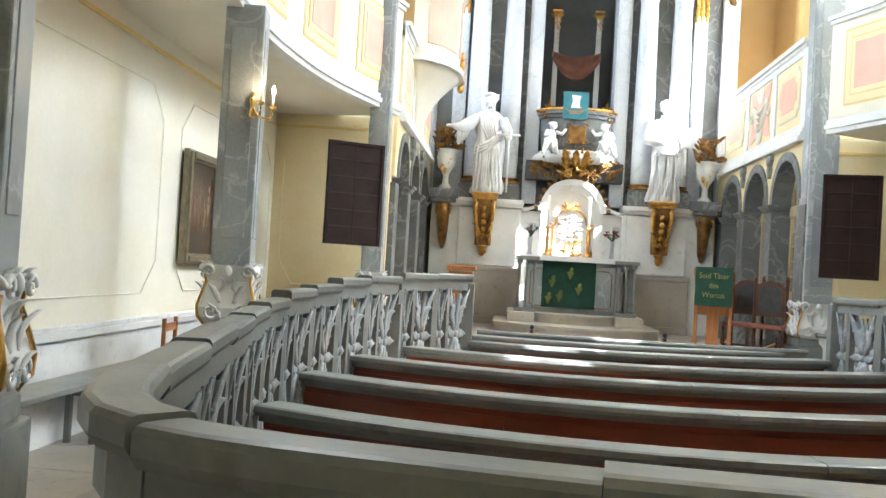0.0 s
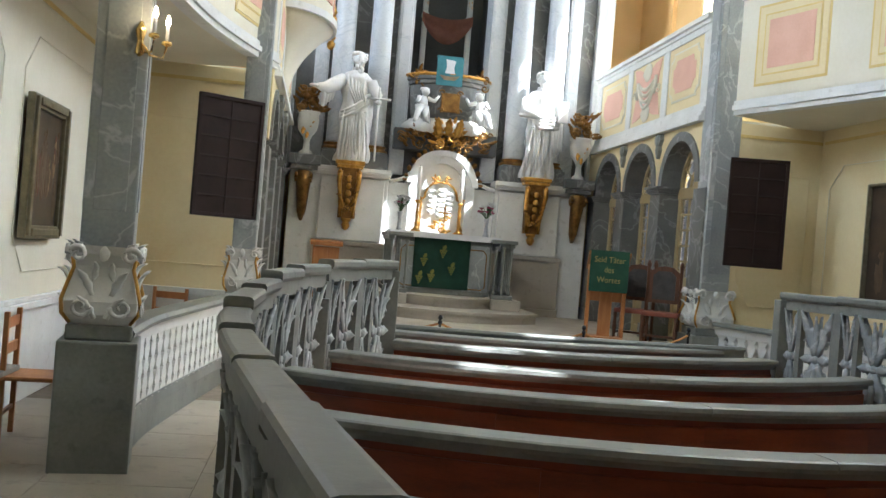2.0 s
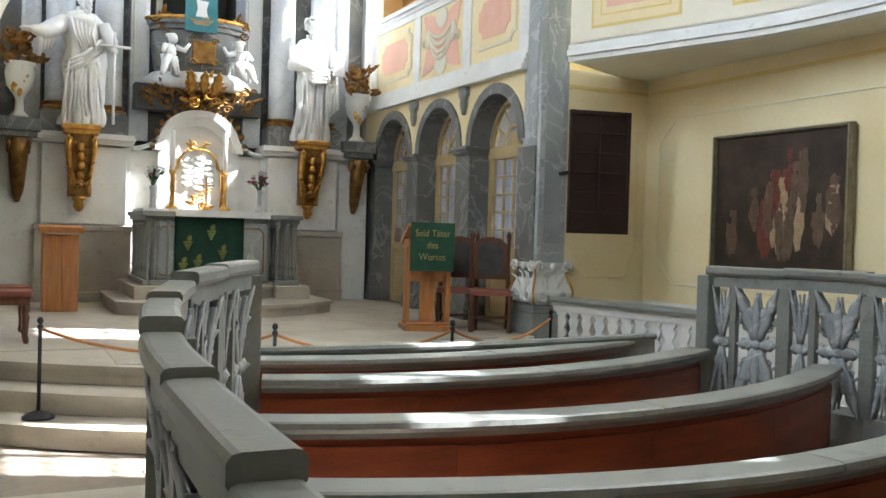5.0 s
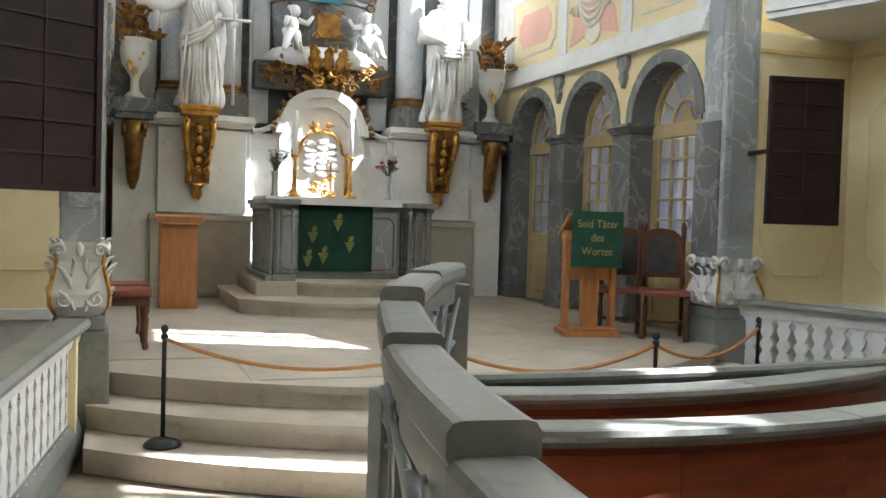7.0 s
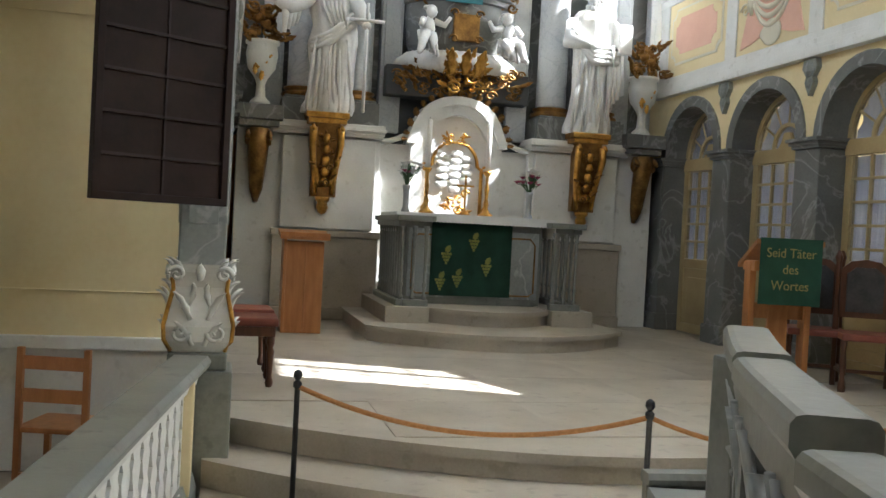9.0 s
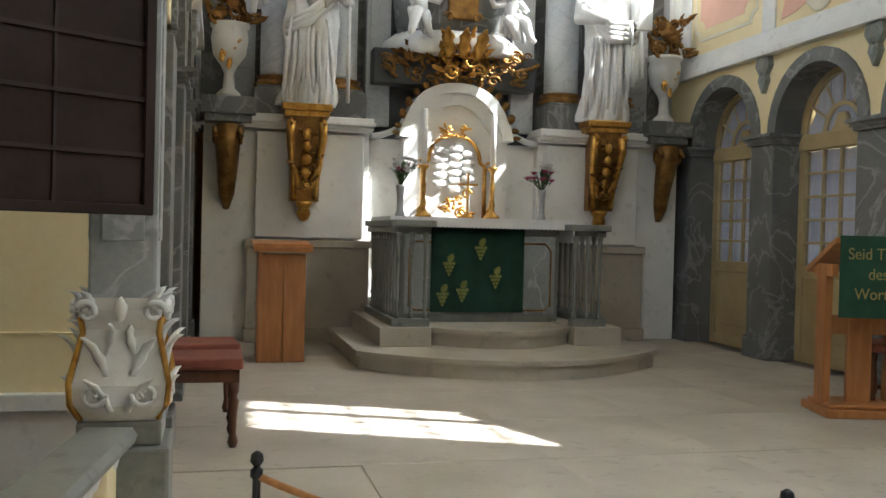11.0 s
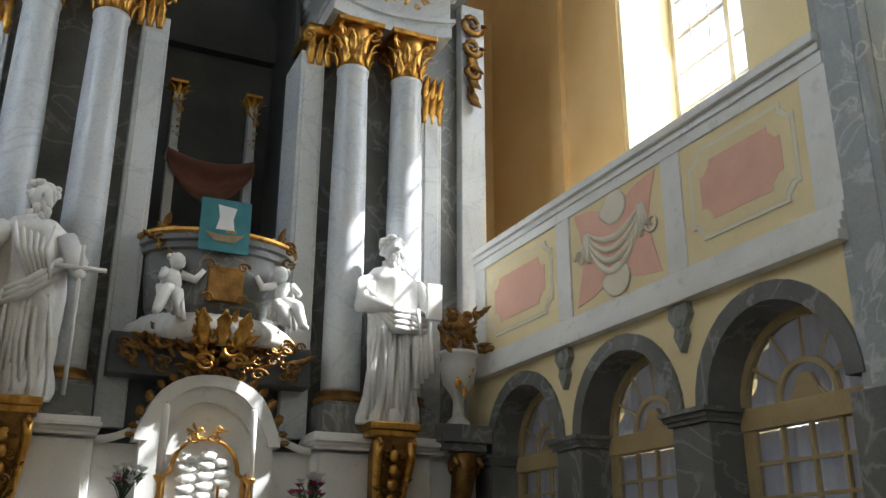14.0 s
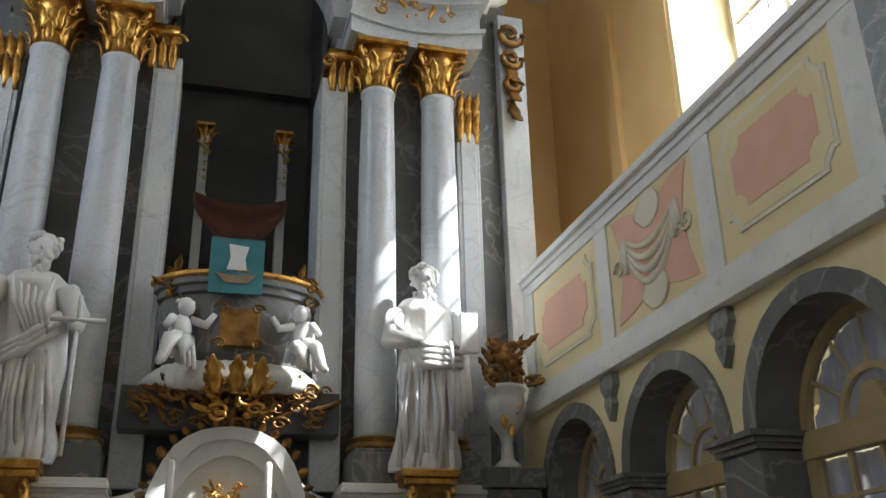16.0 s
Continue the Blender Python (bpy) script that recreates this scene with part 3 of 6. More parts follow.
# nave galleries on curved fronts
GAL_L = smoothed([(-2.10, 9.3), (-2.66, 7.2), (-2.84, 5.0), (-2.66, 3.3), (-2.3, 1.2), (-1.9, -0.4), (-1.3, -3.5), (-1.1, -7.0)], 60)
GAL_R = smoothed([(3.60, 9.15), (4.05, 7.9), (4.42, 6.5), (4.42, 4.0), (4.25, 2.0), (3.9, -0.5), (3.4, -3.5), (3.2, -7.0)], 60)


def gallery(path, s, side, edge):
    slab = bmesh.new()
    prism(slab, [(p[0], p[1]) for p in path] + [(edge, -7.0), (edge, 9.9)] if s > 0 else [(p[0], p[1]) for p in path] + [(edge, -7.0), (edge, 9.9)], ZG + 0.002, ZG + 0.2)
    structure("gallery_soffit_" + side, slab, CREAM, "cream plastered underside of the nave gallery", "gallery")
    o = s
    par = structure("parapet_nave_" + side, sweep(bmesh.new(), path, [(0, ZG + 0.16), (0.10 * o, ZG + 0.16), (0.10 * o, 5.05), (0, 5.05)]), CREAM, "cream gallery parapet with ochre frames and salmon panels", "parapet")
    for z0, z1, e in ((ZG - 0.01, ZG + 0.05, 0.03), (ZG + 0.05, ZG + 0.11, 0.06), (ZG + 0.11, ZG + 0.17, 0.035), (4.98, 5.03, 0.04), (5.03, 5.08, 0.08)):
        part("moulding", sweep(bmesh.new(), path, [(-e * o, z0), (0.12 * o, z0), (0.12 * o, z1), (-e * o, z1)]), WHITE, par)
    n = 10
    for k in range(n):
        i0, i1 = 1 + k * 6, 5 + k * 6
        seg = path[i0:i1 + 1]
        for g, d, mat, nm in ((0.0, 0.006, OCHRE, "ochre_line"), (0.03, 0.010, YELLOW, "yellow_band"), (0.12, 0.014, OCHRE, "inner_line"), (0.14, 0.018, YELLOW, "inner_band"), (0.20, 0.022, PINK, "salmon_field")):
            a, b = seg[0], seg[-1]
            run = (Vector(b) - Vector(a)).length
            f = g / run
            line = [Vector(a).lerp(Vector(b), f)] + [Vector(p) for p in seg[1:-1]] + [Vector(b).lerp(Vector(a), f)]
            part(nm, sweep(bmesh.new(), line, [(-d * o, ZG + 0.32 + g), (0.01 * o, ZG + 0.32 + g), (0.01 * o, 4.86 - g), (-d * o, 4.86 - g)]), mat, par)


gallery(GAL_L, -1, "west", OUT_L)
gallery(GAL_R, 1, "east", OUT_R)


# posts with carved feet
def carved_foot(bm, half, h, face):
    """A swelling pedestal of scrolls and leaves round a square post."""
    for k in (face,):
        m = Matrix.Rotation(k * math.pi / 2, 4, "Z")
        b2 = bmesh.new()
        prof = [(half * 1.05, 0), (half * 1.32, h * 0.12), (half * 1.36, h * 0.28), (half * 1.18, h * 0.5), (half * 1.02, h * 0.7), (half * 1.12, h * 0.85), (half * 1.3, h * 0.95)]
        for (r0, z0), (r1, z1) in zip(prof, prof[1:]):
            b2.faces.new([b2.verts.new(v) for v in ((-r0, -r0, z0), (r0, -r0, z0), (r1, -r1, z1), (-r1, -r1, z1))])
        for sx in (-1, 1):
            scroll(b2, (sx * half * 0.98, -half * 1.36, h * 0.84), (sx, 0, 0), (0, 0, 1), half * 0.36, 1.3, half * 0.12, 1)
            scroll(b2, (sx * half * 0.75, -half * 1.45, h * 0.22), (-sx, 0, 0), (0, 0, 1), half * 0.42, 1.2, half * 0.10, -1)
            leaf(b2, (sx * half * 0.35, -half * 1.22, h * 0.35), (sx * 0.5, -1, 0), (sx * 0.35, 0, 1), h * 0.42, half * 0.5, 0.6)
            leaf(b2, (sx * half * 0.2, -half * 1.3, h * 0.08), (sx * 0.7, -1, 0), (sx * 0.5, 0, 1), h * 0.36, half * 0.5, 0.5)
            leaf(b2, (sx * half * 0.85, -half * 1.15, h * 0.86), (sx * 0.6, -1, 0), (0.1 * sx, 0, 1), h * 0.2, half * 0.5, 0.9)
            leaf(b2, (sx * half * 0.4, -half * 1.05, h * 0.5), (sx * 0.4, -1, 0), (-sx * 0.3, 0, 1), h * 0.36, half * 0.4, 0.7)
        blob(b2, (0, -half * 1.3, h * 0.86), (half * 0.2, half * 0.16, h * 0.09), 8, 0.3)
        bmesh.ops.transform(b2, matrix=m, verts=b2.verts)
        me = bpy.data.meshes.new("t")
        b2.to_mesh(me)
        b2.free()
        bm.from_mesh(me)
        bpy.data.meshes.remove(me)


def gallery_post(x, y, half, foot, top, turn=0.0):
    """A marbled gallery post on a grey block, with a carved white and gilt foot."""
    p = thing("gallery_post", (x, y, 0, 0, 0, turn), "grey marbled gallery post with carved white and gilt foot", "post", "gallery posts")
    h = 0.52
    part("base_block", boxes((-half * 1.5, half * 1.5, -half * 1.5, half * 1.5, -0.01, foot - 0.1), (-half * 1.25, half * 1.25, -half * 1.25, half * 1.25, foot - 0.1, foot), bevel=0.015), GREY, p)
    part("shaft", boxes((-half, half, -half, half, foot, top), bevel=0.012), MARBLE, p)
    for k in range(4):
        m = Matrix.Rotation(k * math.pi / 2, 4, "Z")
        b2 = boxes((-half * 0.62, half * 0.62, -half - 0.008, -half + 0.01, foot + h + 0.2, top - 0.2), bevel=0.004)
        bmesh.ops.transform(b2, matrix=m, verts=b2.verts)
        part("shaft_panel", b2, MARBLE, p)
    for k in range(4):
        bm = bmesh.new()
        carved_foot(bm, half, h, k)
        bmesh.ops.translate(bm, vec=(0, 0, foot), verts=bm.verts)
        part("carved_foot", bm, WHITE, p, "white carved acanthus foot", True)
    for k in range(4):
        bm = bmesh.new()
        a = math.pi / 4 + k * math.pi / 2
        pts = [(1.42 * half * 1.06 * math.cos(a) * q, 1.42 * half * 1.06 * math.sin(a) * q, foot + h * z) for q, z in ((1.06, 0.02), (1.32, 0.14), (1.36, 0.3), (1.2, 0.5), (1.04, 0.68), (1.1, 0.8))]
        tube(bm, pts, 0.013, 5)
        part("gilt_edge", bm, GOLD, p, "gilt edge line", True)
    return p


gallery_post(-2.25, 8.8, 0.13, 0.9, 10.5)
gallery_post(-2.76, 4.35, 0.16, 0.92, ZG + 0.02, 8)
gallery_post(-2.57, 0.25, 0.15, 0.88, ZG + 0.02, 14)
gallery_post(3.75, 9.85, 0.19, 0.82, 10.5)
gallery_post(4.35, 5.2, 0.15, 1.0, ZG + 0.02)
gallery_post(4.15, 1.2, 0.15, 1.0, ZG + 0.02)

# ---- upper windows ----
def church_window(x, y0, y1, z0, z1):
    w = thing("church_window", (x, (y0 + y1) / 2, z0), "tall cream framed window with many clear panes", "window", "tall windows")
    h, k = (y1 - y0) / 2, z1 - z0
    part("window_frame", boxes((-0.05, 0.05, -h, -h + 0.07, 0, k), (-0.05, 0.05, h - 0.07, h, 0, k), (-0.05, 0.05, -h, h, 0, 0.09), (-0.05, 0.05, -h, h, k - 0.08, k), (-0.045, 0.045, -0.04, 0.04, 0, k)), WINFRAME, w)
    cols, rows = 6, max(4, round(k / 0.5))
    for i in range(1, cols):
        if i != cols // 2:
            yy = -h + 2 * h * i / cols
            part("glazing_bar", boxes((-0.015, 0.015, yy - 0.011, yy + 0.011, 0.08, k - 0.08)), WINFRAME, w)
    for i in range(1, rows):
        zz = k * i / rows
        part("glazing_bar", boxes((-0.017, 0.017, -h + 0.06, h - 0.06, zz - 0.013, zz + 0.013)), WINFRAME, w)
    part("glass_pane", boxes((-0.002, 0.002, -h + 0.05, h - 0.05, 0.05, k - 0.05)), GLASS, w).visible_shadow = False


for a in WIN_R + LOW_R:
    church_window(OUT_R + 0.8, *a)
for a in WIN_L:
    church_window(OUT_L - 0.45, *a)
for a in WIN_R[:3]:
    window_lamp(OUT_R + 0.73, (a[0] + a[1]) / 2, (a[2] + a[3]) / 2, a[1] - a[0] - 0.1, a[3] - a[2] - 0.2, (0.4, (a[0] + a[1]) / 2, 2.5), 30)
for a in WIN_L[:3]:
    window_lamp(OUT_L - 0.38, (a[0] + a[1]) / 2, (a[2] + a[3]) / 2, a[1] - a[0] - 0.1, a[3] - a[2] - 0.2, (0.4, (a[0] + a[1]) / 2, 2.5), 30)
for a in LOW_R:
    window_lamp(OUT_R + 0.73, (a[0] + a[1]) / 2, (a[2] + a[3]) / 2, a[1] - a[0] - 0.1, a[3] - a[2] - 0.1, (3.0, (a[0] + a[1]) / 2, 2.3), 4)

# ---- altar ----
AY = 14.87
altar = thing("pulpit_altar", (XA, AY, CH), "tall white and grey marbled baroque pulpit altar with gilding", "altar")
L = CH
for s in (-1, 1):
    bm = boxes((*sorted((s * 0.98, s * 2.75)), 0.0, 1.3, 0, 2.55), bevel=0.01)
    part("pedestal", bm, WHITE, altar, "white painted pedestal")
    bm = boxes((*sorted((s * 0.95, s * 2.3)), -0.16, 0.1, 0, 0.14), (*sorted((s * 0.97, s * 2.28)), -0.12, 0.1, 0.14, 1.02), (*sorted((s * 0.95, s * 2.3)), -0.15, 0.1, 1.02, 1.1), bevel=0.012)
    part("plinth", bm, STONE, altar, "stone plinth")
    part("pedestal_panel", boxes((*sorted((s * 1.05, s * 2.2)), -0.09, 0.05, 1.12, 2.42), bevel=0.015), WHITE, altar)
    bm = bmesh.new()
    for z, e in ((2.45, 0.03), (2.5, 0.06), (2.56, 0.10), (2.62, 0.06)):
        box(bm, *sorted((s * (0.98 - e * 0.4), s * (2.3 + e))), -0.11 - e, 0.3, z, z + 0.06, bevel=0.006)
    part("pedestal_cornice", bm, WHITE, altar)
    # plinth blocks and columns
    for x in (1.31, 1.97):
        part("column_block", boxes((s * x - 0.27, s * x + 0.27, -0.14, 0.45, 2.66, 2.90), (s * x - 0.24, s * x + 0.24, -0.10, 0.42, 2.9, 2.93), bevel=0.01), GREYD, altar, "grey marbled column block")
        bm = bmesh.new()
        lathe(bm, [(0.26, 2.93), (0.27, 2.96), (0.26, 2.99), (0.225, 3.0), (0.22, 3.02), (0.245, 3.04), (0.24, 3.06)], 24, (s * x, 0.18, 0))
        part("column_base", bm, GILT, altar, "gilt column base", True)
        prof = [(0.205, 3.06), (0.20, 3.12), (0.198, 4.4), (0.19, 5.6), (0.172, 6.66), (0.185, 6.68), (0.185, 6.72), (0.17, 6.73)]
        part("column_shaft", lathe(bmesh.new(), prof, 28, (s * x, 0.18, 0)), COLUMN, altar, "pale marbled column shaft", True)
        bm = lathe(bmesh.new(), [(0.17, 6.73), (0.175, 6.95), (0.20, 7.1), (0.26, 7.2), (0.2, 7.21)], 20, (s * x, 0.18, 0))
        for tier, (z, ln, r) in enumerate(((6.74, 0.24, 0.18), (6.88, 0.28, 0.185))):
            for k in range(8):
                a = 2 * math.pi * (k + 0.5 * tier) / 8
                o = Vector((math.cos(a), math.sin(a), 0))
                leaf(bm, Vector((s * x, 0.18, z)) + o * r, o, (0, 0, 1), ln, 0.15, 0.75, 0.014)
        for k in range(4):
            a = math.pi / 4 + k * math.pi / 2
            o = Vector((math.cos(a), math.sin(a), 0))
            scroll(bm, Vector((s * x, 0.18, 7.12)) + o * 0.27, o, (0, 0, 1), 0.085, 1.5, 0.024, -1, 1.5)
        part("capital", bm, GOLD, altar, "gilt corinthian capital", True)
        part("abacus", boxes((s * x - 0.28, s * x + 0.28, -0.10, 0.46, 7.21, 7.27), bevel=0.012), GOLD, altar)
    # pilasters behind the columns, facing the niche
    part("back_wall", boxes((*sorted((s * 0.86, s * 2.45)), 0.42, 2.2, 2.55, 7.3)), GREYD, altar, "dark grey marbled back wall")
    part("inner_pilaster", boxes((*sorted((s * 0.72, s * 1.0)), 0.25, 0.9, 2.66, 6.9), (*sorted((s * 0.76, s * 0.96)), 0.235, 0.3, 3.2, 6.7), bevel=0.012), COLUMN, altar)
    bm = bmesh.new()
    for k in range(3):
        leaf(bm, (s * (0.83 + 0.1 * k), 0.25, 6.75), (0, -1, 0), (0, 0, 1), 0.36, 0.14, 0.6)
    for sx in (0.78, 1.08):
        scroll(bm, (s * sx, 0.2, 7.08), (1, 0, 0), (0, 0, 1), 0.08, 1.4, 0.022)
    box(bm, *sorted((s * 0.78, s * 1.08)), 0.22, 0.9, 7.14, 7.27)
    part("pilaster_capital", bm, GOLD, altar, "gilt pilaster capital", True)
    part("outer_pilaster", boxes((*sorted((s * 2.22, s * 2.48)), 0.3, 1.0, 2.66, 6.7), (*sorted((s * 2.26, s * 2.44)), 0.285, 0.4, 3.2, 6.5), bevel=0.012), COLUMN, altar)
    bm = bmesh.new()
    for k in range(3):
        leaf(bm, (s * (2.26 + 0.09 * k), 0.3, 6.35), (0, -1, 0), (0, 0, 1), 0.4, 0.14, 0.6)
        leaf(bm, (s * (2.26 + 0.09 * k), 0.3, 6.62), (0, -1, 0), (0, 0, 1), 0.36, 0.14, 0.7)
    ornament(bm, 0.2, 0.5, 0.1, 12, random.Random(3), 0.07)
    part("pilaster_capital", bm, GOLD, altar, "gilt pilaster capital", True)
    # wing walls beyond the columns, with marbled strip
    part("wing_wall", boxes((*sorted((s * 2.48, s * 2.95)), 0.55, 1.3, 2.55, 9.0)), GREYD, altar)
    part("wing_pilaster", boxes((*sorted((s * 2.80, s * 3.12)), 0.40, 0.75, 2.6, 8.2), bevel=0.015), COLUMN, altar, "pale marbled wing pilaster")
    bm = bmesh.new()
    for q in range(3):
        scroll(bm, (s * 2.92, 0.34, 7.9 - 0.34 * q), (s, 0, 0), (0, 0, 1), 0.17 - 0.03 * q, 1.4, 0.05, -s)
        leaf(bm, (s * 2.9, 0.36, 7.0 + 0.25 * q), (0, -1, 0), (s * 0.2, 0, -1), 0.45, 0.2, 0.6)
    part("side_volute", bm, GILT, altar, "gilt carved volute", True)
    # entablature
    bm = bmesh.new()
    for z0, z1, e in ((7.27, 7.45, 0.0), (7.45, 7.50, 0.05), (7.50, 7.82, -0.02), (7.82, 7.90, 0.08), (7.90, 8.0, 0.16), (8.0, 8.06, 0.22)):
        n = 12
        front = [(s * (0.95 - e * 0.4 + (1.45 + e) * i / n), -0.16 - e + 0.16 * math.sin(math.pi * i / n)) for i in range(n + 1)]
        prism(bm, front + [(s * (2.4 + e * 0.6), 1.2), (s * (0.95 - e * 0.4), 1.2)], z0, z1)
    part("entablature", bm, COLUMN, altar, "curved moulded entablature")
    part("frieze_ornament", (lambda b: (ornament(b, 0.9, 0.2, 0.1, 16, random.Random(8), 0.07), bmesh.ops.translate(b, vec=(s * 1.66, -0.1, 7.66), verts=b.verts), b)[2])(bmesh.new()), GOLD, altar, "gilt frieze ornament", True)
    bm = bmesh.new()
    tube(bm, [(s * (2.6 - 1.7 * t), 0.1 + 0.2 * t, 8.1 + 1.1 * t ** 1.5) for t in [i / 12 for i in range(13)]], 0.13, 8)
    scroll(bm, (s * 2.55, 0.05, 8.3), (s, 0, 0), (0, 0, 1), 0.24, 1.3, 0.09, -s)
    part("crowning_volute", bm, WHITE, altar, "white crowning volute", True)

part("foliage_ground", boxes((-0.95, 0.95, 0.02, 0.36, 3.06, 3.56), bevel=0.02), NICHE, altar, "dark brown ground")
# middle field behind the altar table with arched retable frame
part("niche_wall", boxes((-0.98, 0.98, 0.35, 1.3, 0, 3.6), (-0.86, 0.86, 2.0, 2.2, 3.6, 9.6)), NICHE, altar, "dark slate niche wall")
part("middle_wall", boxes((-1.0, 1.0, 0.1, 0.35, 0, 2.42), bevel=0.008), WHITE, altar)
for s in (-1, 1):
    part("niche_side", boxes((*sorted((s * 0.80, s * 0.856)), 0.92, 2.0, 3.6, 9.6)), NICHE, altar)
    bm = bmesh.new()
    tube(bm, [(s * (0.98 - 0.38 * t), 0.02, 2.44 + 0.22 * t * t) for t in [i / 8 for i in range(9)]], 0.05, 8)
    part("retable_shoulder", bm, WHITE, altar, "", True)
bm = bmesh.new()
arch_ring(bm, 0, 0.44, 0.60, 2.42, -0.04, 0.3, "xz")
arch_ring(bm, 0, 0.54, 0.66, 2.44, -0.09, 0.2, "xz")
box(bm, -0.60, -0.44, -0.04, 0.3, 1.2, 2.42)
box(bm, 0.44, 0.60, -0.04, 0.3, 1.2, 2.42)
part("retable_arch", bm, WHITE, altar, "white moulded retable arch")
part("retable_field", prism(bmesh.new(), [(-0.46, 1.2), (0.46, 1.2)] + list(reversed(arch_points(0, 0.46, 2.42))), 0.06, 0.2, "xz"), WHITE, altar)
bm = bmesh.new()
tube(bm, [(-0.36, 0.03, 1.3), (-0.36, 0.03, 2.1)] + [(-0.30 * math.cos(math.pi * i / 12), 0.03, 2.16 + 0.36 * math.sin(math.pi * i / 12)) for i in range(13)] + [(0.36, 0.03, 2.1), (0.36, 0.03, 1.3)], 0.024, 6)
for s in (-1, 1):
    scroll(bm, (s * 0.40, 0.0, 2.1), (s, 0, 0), (0, 0, 1), 0.07, 1.2, 0.02)
    leaf(bm, (s * 0.40, 0.0, 1.3), (0, -1, 0), (0, 0, 1), 0.35, 0.1, 0.4)
b2 = ornament(bmesh.new(), 0.34, 0.16, 0.1, 16, random.Random(5), 0.06)
bmesh.ops.translate(b2, vec=(0, 0.0, 2.58), verts=b2.verts)
part("gilt_crest", b2, GOLD, altar, "gilt shell crest", True)
part("gilt_frame", bm, GOLD, altar, "gilt curved frame", True)
bm = bmesh.new()
for i in range(16):
    blob(bm, (0.19 * math.sin(i * 2.1), 0.03, 1.8 + 0.035 * i), (0.085, 0.018, 0.05), 9, 0.6)
part("cloud_relief", bm, WHITE, altar, "white carved cloud relief", True)
bm = ornament(bmesh.new(), 0.26, 0.34, 0.14, 22, random.Random(12), 0.07)
bmesh.ops.translate(bm, vec=(0, -0.02, 1.58), verts=bm.verts)
part("gilt_group", bm, GOLD, altar, "gilt carved group below the clouds", True)
# gilt leaves over the retable
bm = ornament(bmesh.new(), 1.66, 0.42, 0.10, 130, random.Random(21), 0.085)
bmesh.ops.translate(bm, vec=(0, -0.02, 3.34), verts=bm.verts)
for i in range(17):
    a = math.pi * (i + 0.5) / 17
    leaf(bm, (0.66 * math.cos(a), -0.06, 2.44 + 0.66 * math.sin(a)), (0, -1, 0), (math.cos(a), 0, math.sin(a)), 0.11, 0.12, 0.6)
part("gilt_foliage", bm, GILT, altar, "dark gilt foliage under the pulpit", True)
bm = ornament(bmesh.new(), 0.4, 0.5, 0.24, 30, random.Random(22), 0.10)
bmesh.ops.translate(bm, vec=(0, -0.14, 3.42), verts=bm.verts)
part("gilt_cartouche", bm, GOLD, altar, "gilt cartouche", True)

# pulpit
def pulpit_ring(r, z, n=61):
    return [(r * math.cos(math.pi + math.pi * i / (n - 1)), r * 0.72 * math.sin(math.pi + math.pi * i / (n - 1)) + 0.3, z) for i in range(n)]


def half_lathe(prof, fold=0.0):
    bm = bmesh.new()
    rings = []
    for r, z in prof:
        rings.append([bm.verts.new(Vector(p) * 1.0 if not fold else Vector((p[0] * (1 + fold * math.sin(k * 2.6)), (p[1] - 0.3) * (1 + fold * math.sin(k * 2.6)) + 0.3, p[2]))) for k, p in enumerate(pulpit_ring(r, z))])
    for a, b in zip(rings, rings[1:]):
        for k in range(len(a) - 1):
            bm.faces.new((a[k], a[k + 1], b[k + 1], b[k]))
        bm.faces.new((a[-1], a[0], b[0], b[-1]))
    bm.faces.new(rings[0])
    bm.faces.new(rings[-1])
    return bm


part("pulpit_cushion", half_lathe([(0.70, 3.50), (0.78, 3.52), (0.82, 3.60), (0.78, 3.68), (0.72, 3.72), (0.66, 3.78)], 0.035), WHITE, altar, "white fluted pulpit cushion", True)
part("pulpit_body", half_lathe([(0.60, 3.74), (0.66, 3.86), (0.70, 4.2), (0.70, 4.42), (0.74, 4.44), (0.74, 4.50), (0.78, 4.52), (0.78, 4.58)]), GREYD, altar, "grey marbled curved pulpit body")
part("pulpit_rim", half_lathe([(0.79, 4.58), (0.81, 4.60), (0.81, 4.63), (0.78, 4.64)]), GOLD, altar, "gilt pulpit rim")
bm = boxes((-0.17, 0.17, -0.24, -0.16, 3.90, 4.26), bevel=0.015)
for sx in (-1, 1):
    scroll(bm, (sx * 0.16, -0.24, 4.26), (sx, 0, 0), (0, 0, 1), 0.06, 1.2, 0.016)
    scroll(bm, (sx * 0.16, -0.24, 3.92), (sx, 0, 0), (0, 0, 1), 0.06, 1.2, 0.016)
part("gilt_tablet", bm, GILT, altar, "old gilt tablet")
bm = bmesh.new()
for sx in (-0.16, 0, 0.16):
    leaf(bm, (sx, -0.29, 3.42), (0, -1, 0), (sx, 0, 1), 0.42, 0.2, 0.5)
part("gilt_leaf", bm, GOLD, altar, "gilt acanthus leaf", True)
